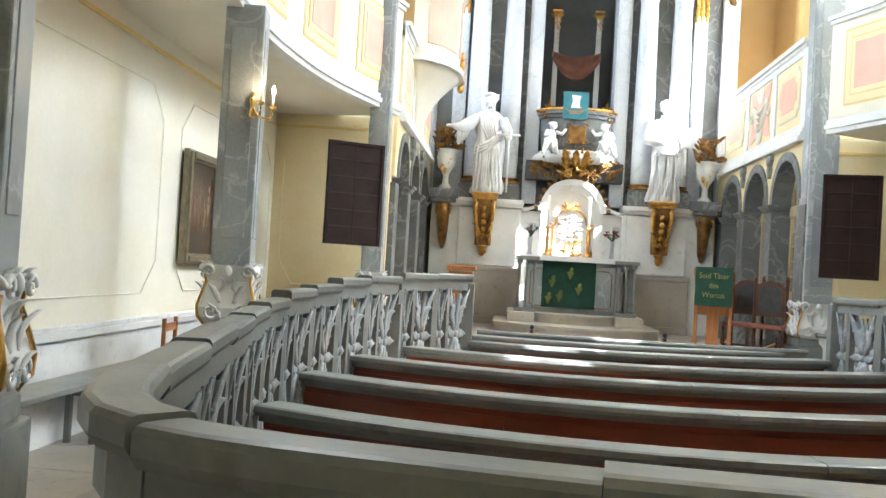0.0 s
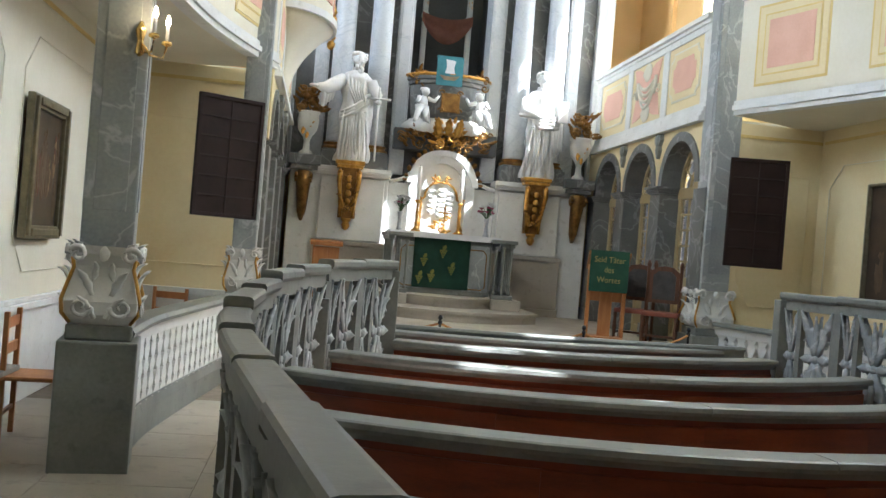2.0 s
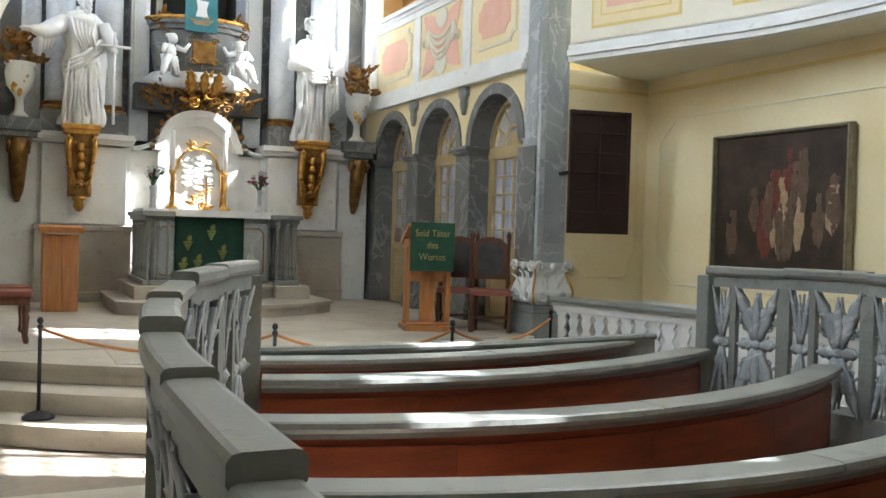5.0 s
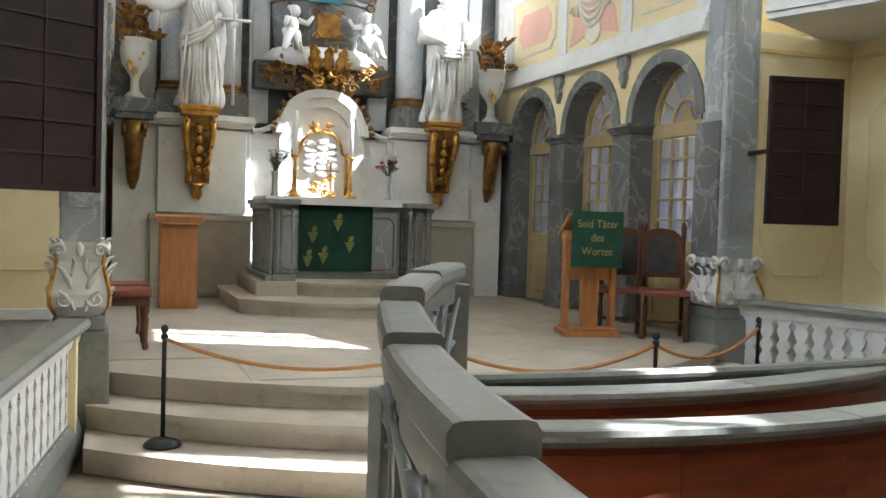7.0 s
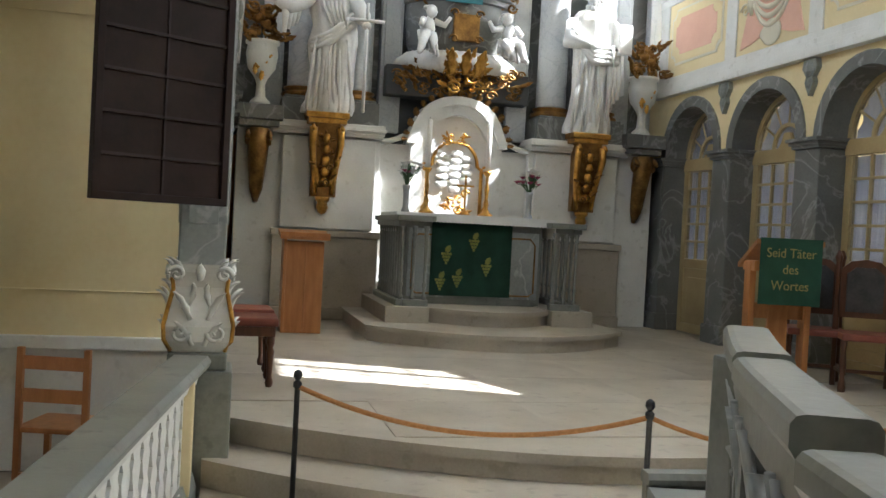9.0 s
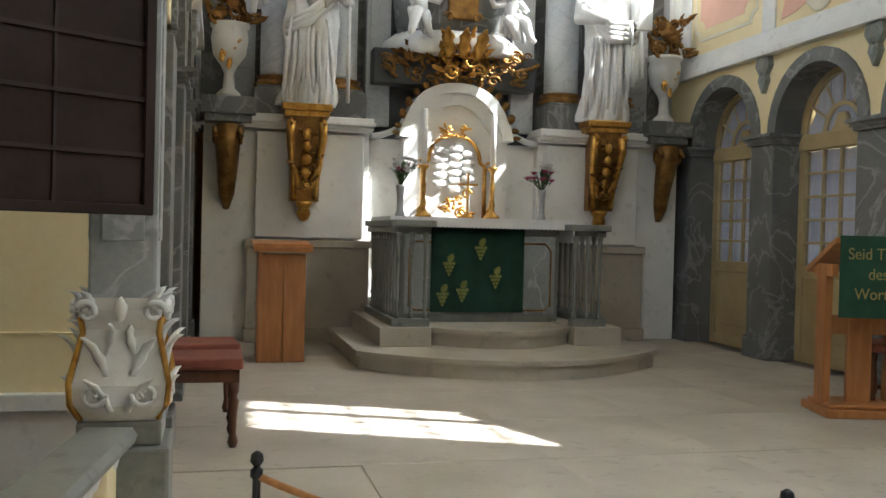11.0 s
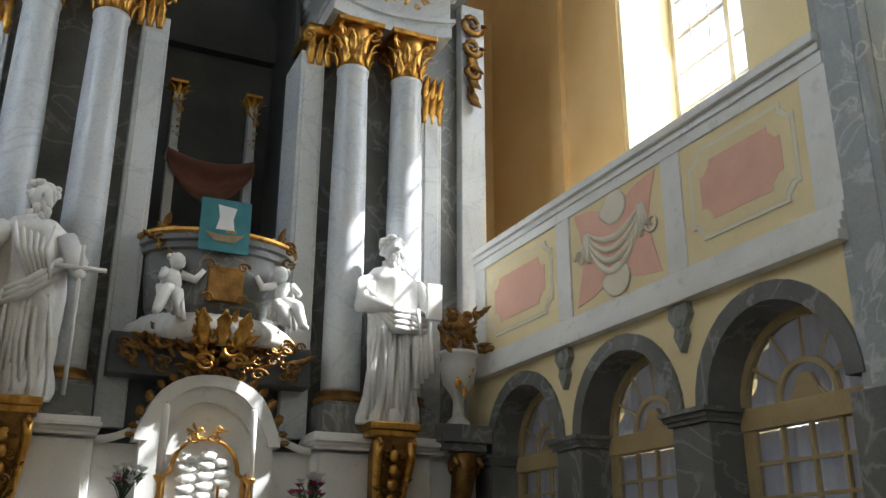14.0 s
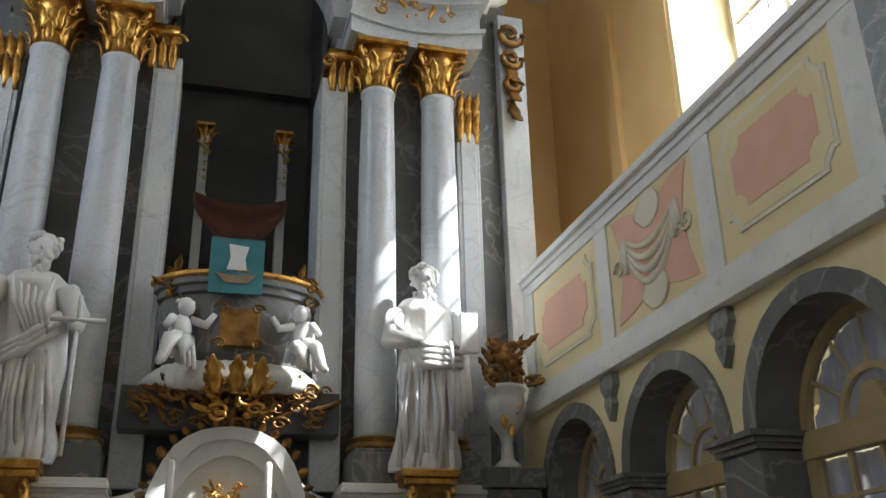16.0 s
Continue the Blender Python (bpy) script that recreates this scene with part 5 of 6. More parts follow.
def vase(x, y, petal, seed):
    v = thing("flower_vase", (XT + x, y, ZT + 1.035), "slim grey vase with white and magenta flowers", "vase", "altar flowers")
    part("vase_body", lathe(bmesh.new(), [(0.05, 0), (0.052, 0.02), (0.035, 0.06), (0.032, 0.2), (0.045, 0.30), (0.048, 0.32), (0.03, 0.315)], 16), PEWTER, v, "", True)
    rnd = random.Random(seed)
    stems, white, red = bmesh.new(), bmesh.new(), bmesh.new()
    for i in range(26):
        a, r, h = rnd.uniform(0, 6.28), rnd.uniform(0.02, 0.17), rnd.uniform(0.40, 0.58)
        p = Vector((r * math.cos(a), r * math.sin(a), h))
        tube(stems, [(0, 0, 0.3), p * 0.6 + Vector((0, 0, 0.15)), p], 0.005, 4)
        if i % 2:
            leaf(stems, p * 0.7 + Vector((0, 0, 0.08)), (math.cos(a), math.sin(a), 0), (0.4 * math.cos(a), 0.4 * math.sin(a), 0.8), 0.10, 0.05, 0.6, 0.003)
        tgt = (white if (h > 0.50 or rnd.random() < petal) else red)
        for q in range(9):
            b = q * 0.7
            leaf(tgt, p, (math.cos(b), math.sin(b), 0.4), (math.cos(b) * 0.8, math.sin(b) * 0.8, 0.7), 0.05, 0.04, 0.5, 0.003)
    part("foliage", stems, LEAF, v, "green stems and leaves")
    part("white_flowers", white, PETALW, v, "white blooms")
    part("magenta_flowers", red, PETALR, v, "magenta blooms")


vase(-0.83, 13.95, 0.6, 4)
vase(0.68, 13.95, 0.15, 9)

# tilted book stand on the altar table
bk = thing("altar_crucifix", (XT + 0.0, 14.4, ZT + 1.035), "small gilt standing cross on the altar table", "cross")
part("cross", boxes((-0.012, 0.012, -0.012, 0.012, 0.06, 0.5), (-0.11, 0.11, -0.01, 0.01, 0.36, 0.385), bevel=0.003), GOLD, bk)
part("foot", lathe(bmesh.new(), [(0.08, 0), (0.07, 0.03), (0.02, 0.07)], 12), GOLD, bk, "", True)

# ---- nave: pew enclosure ----
ZR = 1.25
RAIL_L = smoothed([(2.2, -1.85), (1.0, -2.03), (0.2, -2.08), (-0.5, -2.02), (-1.0, -1.86), (-1.19, -1.42), (-1.33, -0.7), (-1.50, 0.25), (-1.62, 0.95), (-1.70, 1.6), (-1.70, 2.2), (-1.67, 2.9), (-1.57, 3.6), (-1.38, 4.34)], 90)
RAIL_F = smoothed([(-1.36, 4.38), (-1.12, 4.92), (-0.83, 5.45)], 12)
RAIL_R = smoothed([(2.66, 5.8), (3.0, 4.9), (3.22, 3.8), (3.28, 2.3), (3.18, 0.8), (2.85, -0.8), (2.55, -1.45), (2.2, -1.85)], 84)


def openwork(bm, o, u, w, z0, z1, rnd):
    """Pierced acanthus carving that fills one panel; o is its lower corner, u the way along it."""
    o, u, up = Vector(o), Vector(u), Vector((0, 0, 1))
    side, h = Vector((-u.y, u.x, 0)), z1 - z0
    c = o + u * (w / 2) + up * (h / 2)
    for k in range(2):
        face = side if k else -side
        for sx in (-1, 1):
            for sz in (-1, 1):
                d = u * (sx * w * 0.5) + up * (sz * h * 0.5)
                leaf(bm, c + d * 0.08 + face * 0.004, face, d, d.length * 1.0, min(w, h) * 0.42, 0.12, 0.010)
                leaf(bm, c + up * (sz * h * 0.26) + face * 0.004, face, u * sx + up * (0.35 * sz), w * 0.46, h * 0.16, 0.25, 0.010)
        for sz in (-1, 1):
            leaf(bm, c + up * (sz * h * 0.05) + face * 0.004, face, up * sz, h * 0.44, w * 0.30, 0.15, 0.012)
        for sx in (-1, 1):
            leaf(bm, c + u * (sx * w * 0.06) + face * 0.004, face, u * sx, w * 0.43, h * 0.15, 0.2, 0.010)
    for sx in (-1, 1):
        for sz in (-1, 1):
            scroll(bm, c + u * (sx * w * 0.30) + up * (sz * h * 0.16), u * sx, up * sz, min(w, h) * 0.16, 1.2, 0.011, 1, 0.4)
    blob(bm, c, (0.035, 0.035, 0.04), 8, 0.3)


def enclosure(name, path, inner, ZR, rise=0.0):
    """The panelled rail round the pews: cap pieces, posts and pierced carved panels."""
    r = thing(name, (0, 0, 0), "grey painted pew enclosure rail with pierced carved panels", "railing", "pew enclosure")
    n = len(path) - 1
    k = 0
    for a in range(0, n, 6):
        seg = path[a:min(a + 6, n) + 1]
        z = ZR + (0.010 if (a // 6) % 2 else 0.0) + rise * min(1, max(0, (path[a][1] - 0.6) / 3.4))
        cap = [(-0.045, z - 0.065), (-0.058, z - 0.045), (-0.058, z - 0.014), (-0.050, z - 0.003), (-0.038, z), (0.038, z), (0.050, z - 0.003), (0.058, z - 0.014), (0.058, z - 0.045), (0.045, z - 0.065)]
        part("cap_piece", sweep(bmesh.new(), seg, cap), GREY, r)
        part("top_rail", sweep(bmesh.new(), seg, [(-0.028, z - 0.15), (-0.028, z - 0.066), (0.028, z - 0.066), (0.028, z - 0.15)]), GREY, r)
        part("base_rail", sweep(bmesh.new(), seg, [(-0.05, 0), (-0.05, 0.14), (-0.04, 0.16), (-0.03, 0.50), (0.03, 0.50), (0.04, 0.16), (0.05, 0.14), (0.05, 0)]), GREY, r)
        bm = bmesh.new()
        p, q = seg[0], seg[-1]
        run = Vector((q[0] - p[0], q[1] - p[1], 0))
        ln = run.length
        u = run.normalized()
        side = Vector((-u.y, u.x, 0))
        frame_m = Matrix(((u.x, side.x, 0, p[0]), (u.y, side.y, 0, p[1]), (0, 0, 1, 0), (0, 0, 0, 1)))
        for s0, s1 in ((-0.045, 0.045), (0.36 * ln - 0.022, 0.36 * ln + 0.022)):
            bm = bmesh.new()
            box(bm, s0, s1, -0.032, 0.032, 0.50, z - 0.148, m=frame_m)
            part("post", bm, GREY, r)
        for s0, s1 in ((0.05, 0.36 * ln - 0.022), (0.36 * ln + 0.022, ln - 0.045)):
            if s1 - s0 > 0.04:
                bm = bmesh.new()
                openwork(bm, Vector((p[0], p[1], 0.50)) + u * s0, u, s1 - s0, 0.50, z - 0.15, random.Random(k))
                part("carved_panel", bm, MARBLE, r, "pierced carved scrollwork panel", True)
        k += 1
    bm = bmesh.new()
    e = path[-1] if inner > 0 else path[0]
    box(bm, e[0] - 0.06, e[0] + 0.06, e[1] - 0.06, e[1] + 0.06, 0, ZR - 0.07, 0.01)
    part("end_post", bm, GREY, r)
    return r


enclosure("pew_enclosure", RAIL_L, 1, 1.25, 0.17)
enclosure("pew_enclosure", RAIL_F, 1, 1.44)
enclosure("pew_enclosure", RAIL_R, -1, 1.44)


def rail_x(path, y):
    best = min((p for p in path if p[1] > -2.6), key=lambda p: abs(p[1] - y))
    return best[0]


for i, (y0, zt) in enumerate(((5.85, 0.85), (5.18, 0.84), (4.1, 0.83), (3.05, 0.82), (1.8, 0.82), (0.55, 0.82), (-0.7, 0.82))):
    xl, xr = rail_x(RAIL_L[24:] + RAIL_F, y0 + 0.36) + 0.06, rail_x(RAIL_R, min(y0 + 0.9, 6.2)) - 0.10
    pw = thing("pew", (0, 0, 0), "curved pew with grey painted top rail and red brown wooden back", "pew", "curved pews")
    line = [(xl + (xr - xl) * t / 24, y0 + 0.13 * (xl + (xr - xl) * t / 24 - 0.4) ** 2) for t in range(25)]
    cap = [(-0.09, zt - 0.05), (-0.10, zt - 0.03), (-0.095, zt - 0.006), (-0.08, zt), (0.08, zt), (0.095, zt - 0.006), (0.10, zt - 0.03), (0.09, zt - 0.05)]
    half = len(line) // 2
    part("top_rail", sweep(bmesh.new(), line[:half + 1], cap), GREY, pw)
    part("top_rail", sweep(bmesh.new(), line[half:], [(a, z + 0.002) for a, z in cap]), GREY, pw)
    part("under_moulding", sweep(bmesh.new(), line, [(-0.06, zt - 0.08), (-0.06, zt - 0.05), (0.06, zt - 0.05), (0.06, zt - 0.08)]), GREY, pw)
    part("backrest", sweep(bmesh.new(), line, [(-0.02, 0.02), (-0.02, zt - 0.08), (0.02, zt - 0.08), (0.02, 0.02)]), REDWOOD, pw)
    for a in range(0, 24, 6):
        part("back_board", sweep(bmesh.new(), [line[a + q] for q in range(7)], [(-0.032, 0.25), (-0.032, zt - 0.12 - 0.002 * (a % 4)), (-0.018, zt - 0.12), (-0.018, 0.25)]), REDWOOD, pw)
    if i:
        part("seat", sweep(bmesh.new(), [(x, y + 0.02) for x, y in line], [(0.03, 0.42), (0.03, 0.455), (0.40, 0.455), (0.40, 0.42)]), REDWOOD, pw)
        part("seat_support", sweep(bmesh.new(), [(x, y + 0.02) for x, y in line], [(0.10, 0.0), (0.10, 0.42), (0.13, 0.42), (0.13, 0.0)]), REDWOOD, pw)

front = thing("pew_front_panel", (0, 0, 0), "grey painted panel that closes the pews towards the chancel", "panel")
line = [(-0.74 + 3.3 * t / 20, 6.10 + 0.04 * (-0.74 + 3.3 * t / 20 - 0.4) ** 2) for t in range(21)]
part("panel", sweep(bmesh.new(), line, [(-0.018, 0.0), (-0.018, 0.85), (0.018, 0.85), (0.018, 0.0)]), GREY, front)
part("cap", sweep(bmesh.new(), line, [(-0.035, 0.85), (-0.04, 0.87), (-0.03, 0.89), (0.03, 0.89), (0.04, 0.87), (0.035, 0.85)]), GREY, front)

# ---- aisle balustrades ----
def balustrade(path, zb):
    b = thing("aisle_balustrade", (0, 0, 0), "white painted balustrade of flat cut-out balusters under a grey rail", "balustrade", "aisle balustrades")
    n = len(path) - 1
    part("hand_rail", sweep(bmesh.new(), path, [(-0.10, zb - 0.06), (-0.11, zb - 0.03), (-0.09, zb), (0.09, zb), (0.11, zb - 0.03), (0.10, zb - 0.06)]), GREY, b, "grey painted hand rail")
    part("upper_strip", sweep(bmesh.new(), path, [(-0.035, zb - 0.16), (-0.06, zb - 0.06), (0.06, zb - 0.06), (0.035, zb - 0.16)]), WHITE, b)
    part("base_strip", sweep(bmesh.new(), path, [(-0.06, 0), (-0.06, 0.18), (-0.035, 0.26), (0.035, 0.26), (0.06, 0.18), (0.06, 0)]), GREY, b)
    z0, h = 0.255, zb - 0.16 - 0.255
    wprof = [(0.095, 0), (0.075, 0.05), (0.05, 0.12), (0.075, 0.2), (0.06, 0.3), (0.038, 0.38), (0.062, 0.45), (0.075, 0.5), (0.062, 0.55), (0.038, 0.62), (0.06, 0.7), (0.075, 0.8), (0.05, 0.88), (0.075, 0.95), (0.095, 1)]
    bm = bmesh.new()
    left = [(-w, t * h) for w, t in wprof]
    prism(bm, left + [(w, t * h) for w, t in reversed(wprof)], -0.018, 0.018, "xz")
    for zz in (0.5,):
        lathe(bm, [(0.02, -0.004), (0.045, 0.0), (0.02, 0.004)], 10, (0, 0, 0))
    first = part("baluster", bm, WHITE, b)
    spots = []
    run = 0.0
    for p, q in zip(path, path[1:]):
        seg = (Vector(q) - Vector(p)).length
        while run < seg:
            c = Vector(p).lerp(Vector(q), run / seg)
            spots.append((c, math.atan2(q[1] - p[1], q[0] - p[0])))
            run += 0.185
        run -= seg
    for j, (c, a) in enumerate(spots):
        ob = first if j == 0 else new("baluster", first.data)
        ob.parent = b
        ob.matrix_world = Matrix.Translation((c[0], c[1], z0)) @ Matrix.Rotation(a, 4, "Z")


balustrade(smoothed([(-2.64, 4.25), (-2.66, 5.2), (-2.58, 6.1), (-2.45, 7.2), (-2.28, 8.55)], 20), 0.9)
balustrade(smoothed([(3.8, 9.7), (4.3, 7.8), (4.42, 6.5), (4.38, 5.45)], 16), 0.92)
end = thing("balustrade_end_panel", (-2.30, 8.48, 0), "yellow painted end panel of the balustrade", "panel")
part("panel", boxes((-0.05, 0.05, -0.22, 0.10, 0.2, 0.83), bevel=0.01), YELLOW, end)

# ---- aisle walls: dado, panels, pictures ----
for nm, x, s in (("dado_west", OUT_L, 1), ("dado_east", OUT_R, -1)):
    d = structure(nm, boxes((*sorted((x, x + s * 0.03)), -6.9, 9.6, 0.0, 0.78)), WHITE, "white painted dado along the aisle wall", "dado")
    part("dado_rail", boxes((*sorted((x, x + s * 0.07)), -6.9, 9.6, 0.78, 0.84), (*sorted((x, x + s * 0.05)), -6.9, 9.6, 0.84, 0.88), bevel=0.006), WHITE, d)
    for a, b in ((5.9, 9.4), (2.2, 5.4), (-1.5, 1.7)):
        q = 0.3
        pts = [(a + q, 1.1), (b - q, 1.1), (b - q * 0.5, 1.25), (b, 1.4), (b, 2.75), (b - q, 3.05), (a + q, 3.05), (a, 2.75), (a, 1.4), (a + q * 0.5, 1.25)]
        bm = bmesh.new()
        tube(bm, [(x + s * 0.012, y, z) for y, z in pts + pts[:1]], 0.006, 5)
        part("wall_panel_moulding", bm, CREAM, d)
    part("cornice_line", boxes((*sorted((x, x + s * 0.012)), -6.9, 9.6, 3.36, 3.40)), OCHRE, d, "ochre painted line")
for nm, x0, x1, y in (("dado_end_west", OUT_L, XL - 0.05, 9.6), ("dado_end_east", XR + 0.3, OUT_R, 9.68)):
    d = structure(nm, boxes((x0, x1, y - 0.03, y, 0, 0.78), (x0, x1, y - 0.07, y, 0.78, 0.86), bevel=0.004), WHITE, "white painted dado at the aisle's end", "dado")
    pts = [(x0 + 0.35, 1.15), (x1 - 0.3, 1.15), (x1 - 0.15, 1.5), (x1 - 0.15, 2.9), (x0 + 0.15, 2.9), (x0 + 0.15, 1.5)]
    bm = bmesh.new()
    tube(bm, [(a, y - 0.012, z) for a, z in pts + pts[:1]], 0.007, 5)
    part("wall_panel_moulding", bm, YELLOW, d)
    part("cornice_line", boxes((x0, x1, y - 0.012, y, 3.36, 3.40)), OCHRE, d)


def hymn_board(x0, x1, y, z0, z1, arm, turn):
    b = thing("notice_board", ((x0 + x1) / 2, y, z0, 0, 0, turn), "large dark brown wooden board with thin strips", "board", "dark boards")
    w, h = (x1 - x0) / 2, z1 - z0
    part("panel", boxes((-w, w, 0, 0.025, 0, h)), BOARD, b)
    part("frame", boxes((-w - 0.02, -w + 0.02, -0.02, 0.03, 0, h), (w - 0.02, w + 0.02, -0.02, 0.03, 0, h), (-w - 0.02, w + 0.02, -0.02, 0.03, -0.02, 0.02), (-w - 0.02, w + 0.02, -0.02, 0.03, h - 0.02, h + 0.02), bevel=0.004), BOARD, b)
    for i in range(1, 6):
        part("strip", boxes((-w + 0.02, w - 0.02, -0.012, 0.0, h * i / 6 - 0.008, h * i / 6 + 0.008)), BOARDSTRIP, b)
    part("strip", boxes((-0.006, 0.006, -0.008, 0.0, 0.02, h - 0.02)), BOARDSTRIP, b)
    if arm:
        part("bracket", boxes((-0.20, -0.16, 0.02, 0.80, h * 0.5, h * 0.53), bevel=0.003), BOARD, b)
    else:
        part("bracket", boxes((w - 0.16, w - 0.12, 0.02, 0.5, h * 0.5, h * 0.53), bevel=0.003), BOARD, b)


hymn_board(-2.82, -2.10, 8.33, 1.74, 3.0, 0.0, 32)
hymn_board(3.54, 4.21, 8.92, 1.68, 2.98, -0.22, -12)


def painting(x, y, z0, w, h, s, label, patches, fw):
    p = thing("painting", (x, y, z0, 0, 0, 90 * s), label, "painting")
    part("canvas", boxes((-w / 2, w / 2, -0.03, 0, 0, h)), CANVAS, p)
    for a in ((-w / 2 - fw, -w / 2 + 0.01, 0 - fw, h + fw), (w / 2 - 0.01, w / 2 + fw, -fw, h + fw), (-w / 2, w / 2, -fw, 0.01), (-w / 2, w / 2, h - 0.01, h + fw)):
        part("frame_side", boxes((a[0], a[1], -0.06, 0.0, a[2], a[3]), (a[0] + fw * 0.25, a[1] - fw * 0.25, -0.085, -0.05, a[2] + fw * 0.25, a[3] - fw * 0.25), bevel=0.008), FRAME, p)
    rnd = random.Random(patches)
    for mat in (PAINTBROWN, PAINTBUFF, PAINTRED):
        for k in range(14 if mat is PAINTBROWN else patches):
            px, pz = rnd.gauss(0, w * 0.22), h * rnd.uniform(0.22, 0.68)
            px = max(-w * 0.4, min(w * 0.4, px))
            for dz, rx, rz in ((0, 0.05 * w ** 0.5, 0.15 * h), (0.17 * h, 0.03 * w ** 0.5, 0.04 * h)):
                bm = bmesh.new()
                blob(bm, (px + rnd.uniform(-0.01, 0.01), -0.031, pz + dz), (rx * rnd.uniform(0.7, 1.4), 0.0025 + 0.0004 * k, rz * rnd.uniform(0.7, 1.2)), 10, 0.9)
                part("painted_shape", bm, mat, p)


painting(OUT_L + 0.04, 6.42, 1.48, 0.82, 0.98, 1, "dark framed oil painting on the aisle wall", 2, 0.10)
painting(OUT_R - 0.04, 7.48, 1.31, 1.75, 1.42, -1, "large dark oil painting of a crowd in a thin frame", 4, 0.03)

# sconce on the aisle post
sc = thing("wall_sconce", (-2.63, 4.17, 2.72), "brass two-armed sconce with lit electric candles", "lamp")
part("back_plate", lathe(bmesh.new(), [(0.01, -0.1), (0.03, -0.08), (0.02, 0.0), (0.035, 0.06), (0.01, 0.12)], 10), BRASS, sc, "", True)
for sy, dx in ((-0.10, 0.10), (0.12, 0.14)):
    bm = bmesh.new()
    tube(bm, [(0, 0, 0), (dx * 0.4, sy * 0.4, -0.08), (dx * 0.9, sy * 0.9, -0.08), (dx, sy, 0.0)], 0.008, 6)
    lathe(bm, [(0.01, 0.0), (0.035, 0.01), (0.03, 0.03), (0.012, 0.03)], 10, (dx, sy, 0))
    part("arm", bm, BRASS, sc, "", True)
    part("candle_tube", lathe(bmesh.new(), [(0.012, 0.03), (0.012, 0.13), (0.008, 0.132)], 8, (dx, sy, 0)), WAX, sc, "", True)
    part("bulb", lathe(bmesh.new(), [(0.008, 0.132), (0.016, 0.15), (0.012, 0.175), (0.003, 0.20)], 8, (dx, sy, 0)), FLAME, sc, "glowing candle bulb", True)

# ---- aisle furniture ----
bench = thing("wall_bench", (OUT_L + 0.03, 3.6, 0), "grey painted plank bench along the aisle wall", "bench")
part("seat", boxes((0.0, 0.36, -1.6, 1.5, 0.46, 0.50), bevel=0.01), GREY, bench)
for y in (-1.3, 0.0, 1.2):
    part("leg", boxes((0.06, 0.10, y, y + 0.05, 0, 0.46), (0.26, 0.30, y, y + 0.05, 0, 0.46), (0.06, 0.30, y + 0.01, y + 0.04, 0.36, 0.46)), GREY, bench)


def plain_chair(m):
    c = thing("wooden_chair", m, "plain red brown wooden chair with ladder back", "chair", "aisle chairs")
    part("seat", boxes((-0.21, 0.21, -0.2, 0.21, 0.43, 0.46), bevel=0.01), WOOD, c)
    for x in (-0.2, 0.17):
        part("back_post", boxes((x, x + 0.035, 0.18, 0.215, 0, 0.90), bevel=0.005), WOOD, c)
        part("front_leg", boxes((x, x + 0.035, -0.19, -0.155, 0, 0.43), bevel=0.004), WOOD, c)
    for z in (0.60, 0.78):
        part("back_slat", boxes((-0.17, 0.17, 0.19, 0.208, z, z + 0.075), bevel=0.004), WOOD, c)
    for y in (-0.18, 0.19):
        part("stretcher", boxes((-0.17, 0.17, y, y + 0.02, 0.18, 0.21)), WOOD, c)
    return c


ch = plain_chair(pose(-3.25, 7.3, 0, 0, 0, 170))
for x, y, a in ((-3.05, 6.55, 172), (-2.95, 8.9, 165), (-3.3, 5.0, 95), (-3.45, 8.2, 180)):
    copy_thing(ch, pose(x, y, 0, 0, 0, a))

st = thing("upholstered_stool", (-1.97, 10.13, CH), "dark wooden stool with red brown upholstered seat", "stool")
part("seat", boxes((-0.24, 0.24, -0.22, 0.22, 0.43, 0.49), bevel=0.02), UPHOLSTERY, st)
part("apron", boxes((-0.22, 0.22, -0.2, 0.2, 0.36, 0.43), bevel=0.006), DARKWOOD, st)
for x in (-0.19, 0.19):
    for y in (-0.17, 0.17):
        part("leg", lathe(bmesh.new(), [(0.02, 0), (0.03, 0.03), (0.018, 0.08), (0.024, 0.2), (0.03, 0.25), (0.018, 0.28), (0.03, 0.31), (0.03, 0.36)], 8, (x, y, 0)), DARKWOOD, st, "", True)
copy_thing(st, pose(-1.98, 10.78, CH, 0, 0, 4))

# wooden desk left of the altar
lec = thing("wooden_lectern", pose(-1.29, 13.4, CH) @ Matrix.Diagonal((0.84, 0.9, 1, 1)), "closed oak lectern with sloping top", "lectern")
part("body", boxes((-0.26, 0.24, -0.2, 0.2, 0, 0.98), (-0.27, -0.23, -0.21, 0.21, 0, 1.0), (0.0, 0.02, -0.212, -0.2, 0.02, 0.97), bevel=0.008), WOOD, lec)
bm = bmesh.new()
prism(bm, [(-0.30, 1.0), (0.26, 1.06), (0.26, 1.10), (-0.30, 1.04)], -0.32, 0.30, "yz")
part("top", bm, WOOD, lec)
part("lip", boxes((-0.32, 0.30, -0.31, -0.28, 1.03, 1.075), bevel=0.006), WOOD, lec)

# reading desk with green hanging
amb = thing("reading_desk", pose(2.53, 10.42, CH, 0, 0, -14) @ Matrix.Diagonal((0.86, 0.9, 0.97, 1)), "light oak reading desk with open frame and cross foot", "lectern")
part("foot", boxes((-0.34, 0.34, -0.26, 0.26, 0, 0.06), (-0.30, 0.30, -0.22, 0.22, 0.06, 0.09), bevel=0.012), WOOD, amb)
for x in (-0.31, 0.25):
    part("side_post", boxes((x, x + 0.06, -0.10, 0.08, 0.08, 1.08), bevel=0.008), WOOD, amb)
part("upright", boxes((-0.10, 0.10, -0.06, -0.01, 0.08, 1.05), bevel=0.008), WOOD, amb)
part("cross_bar", boxes((-0.25, 0.25, -0.055, -0.015, 0.58, 0.72), bevel=0.008), WOOD, amb)
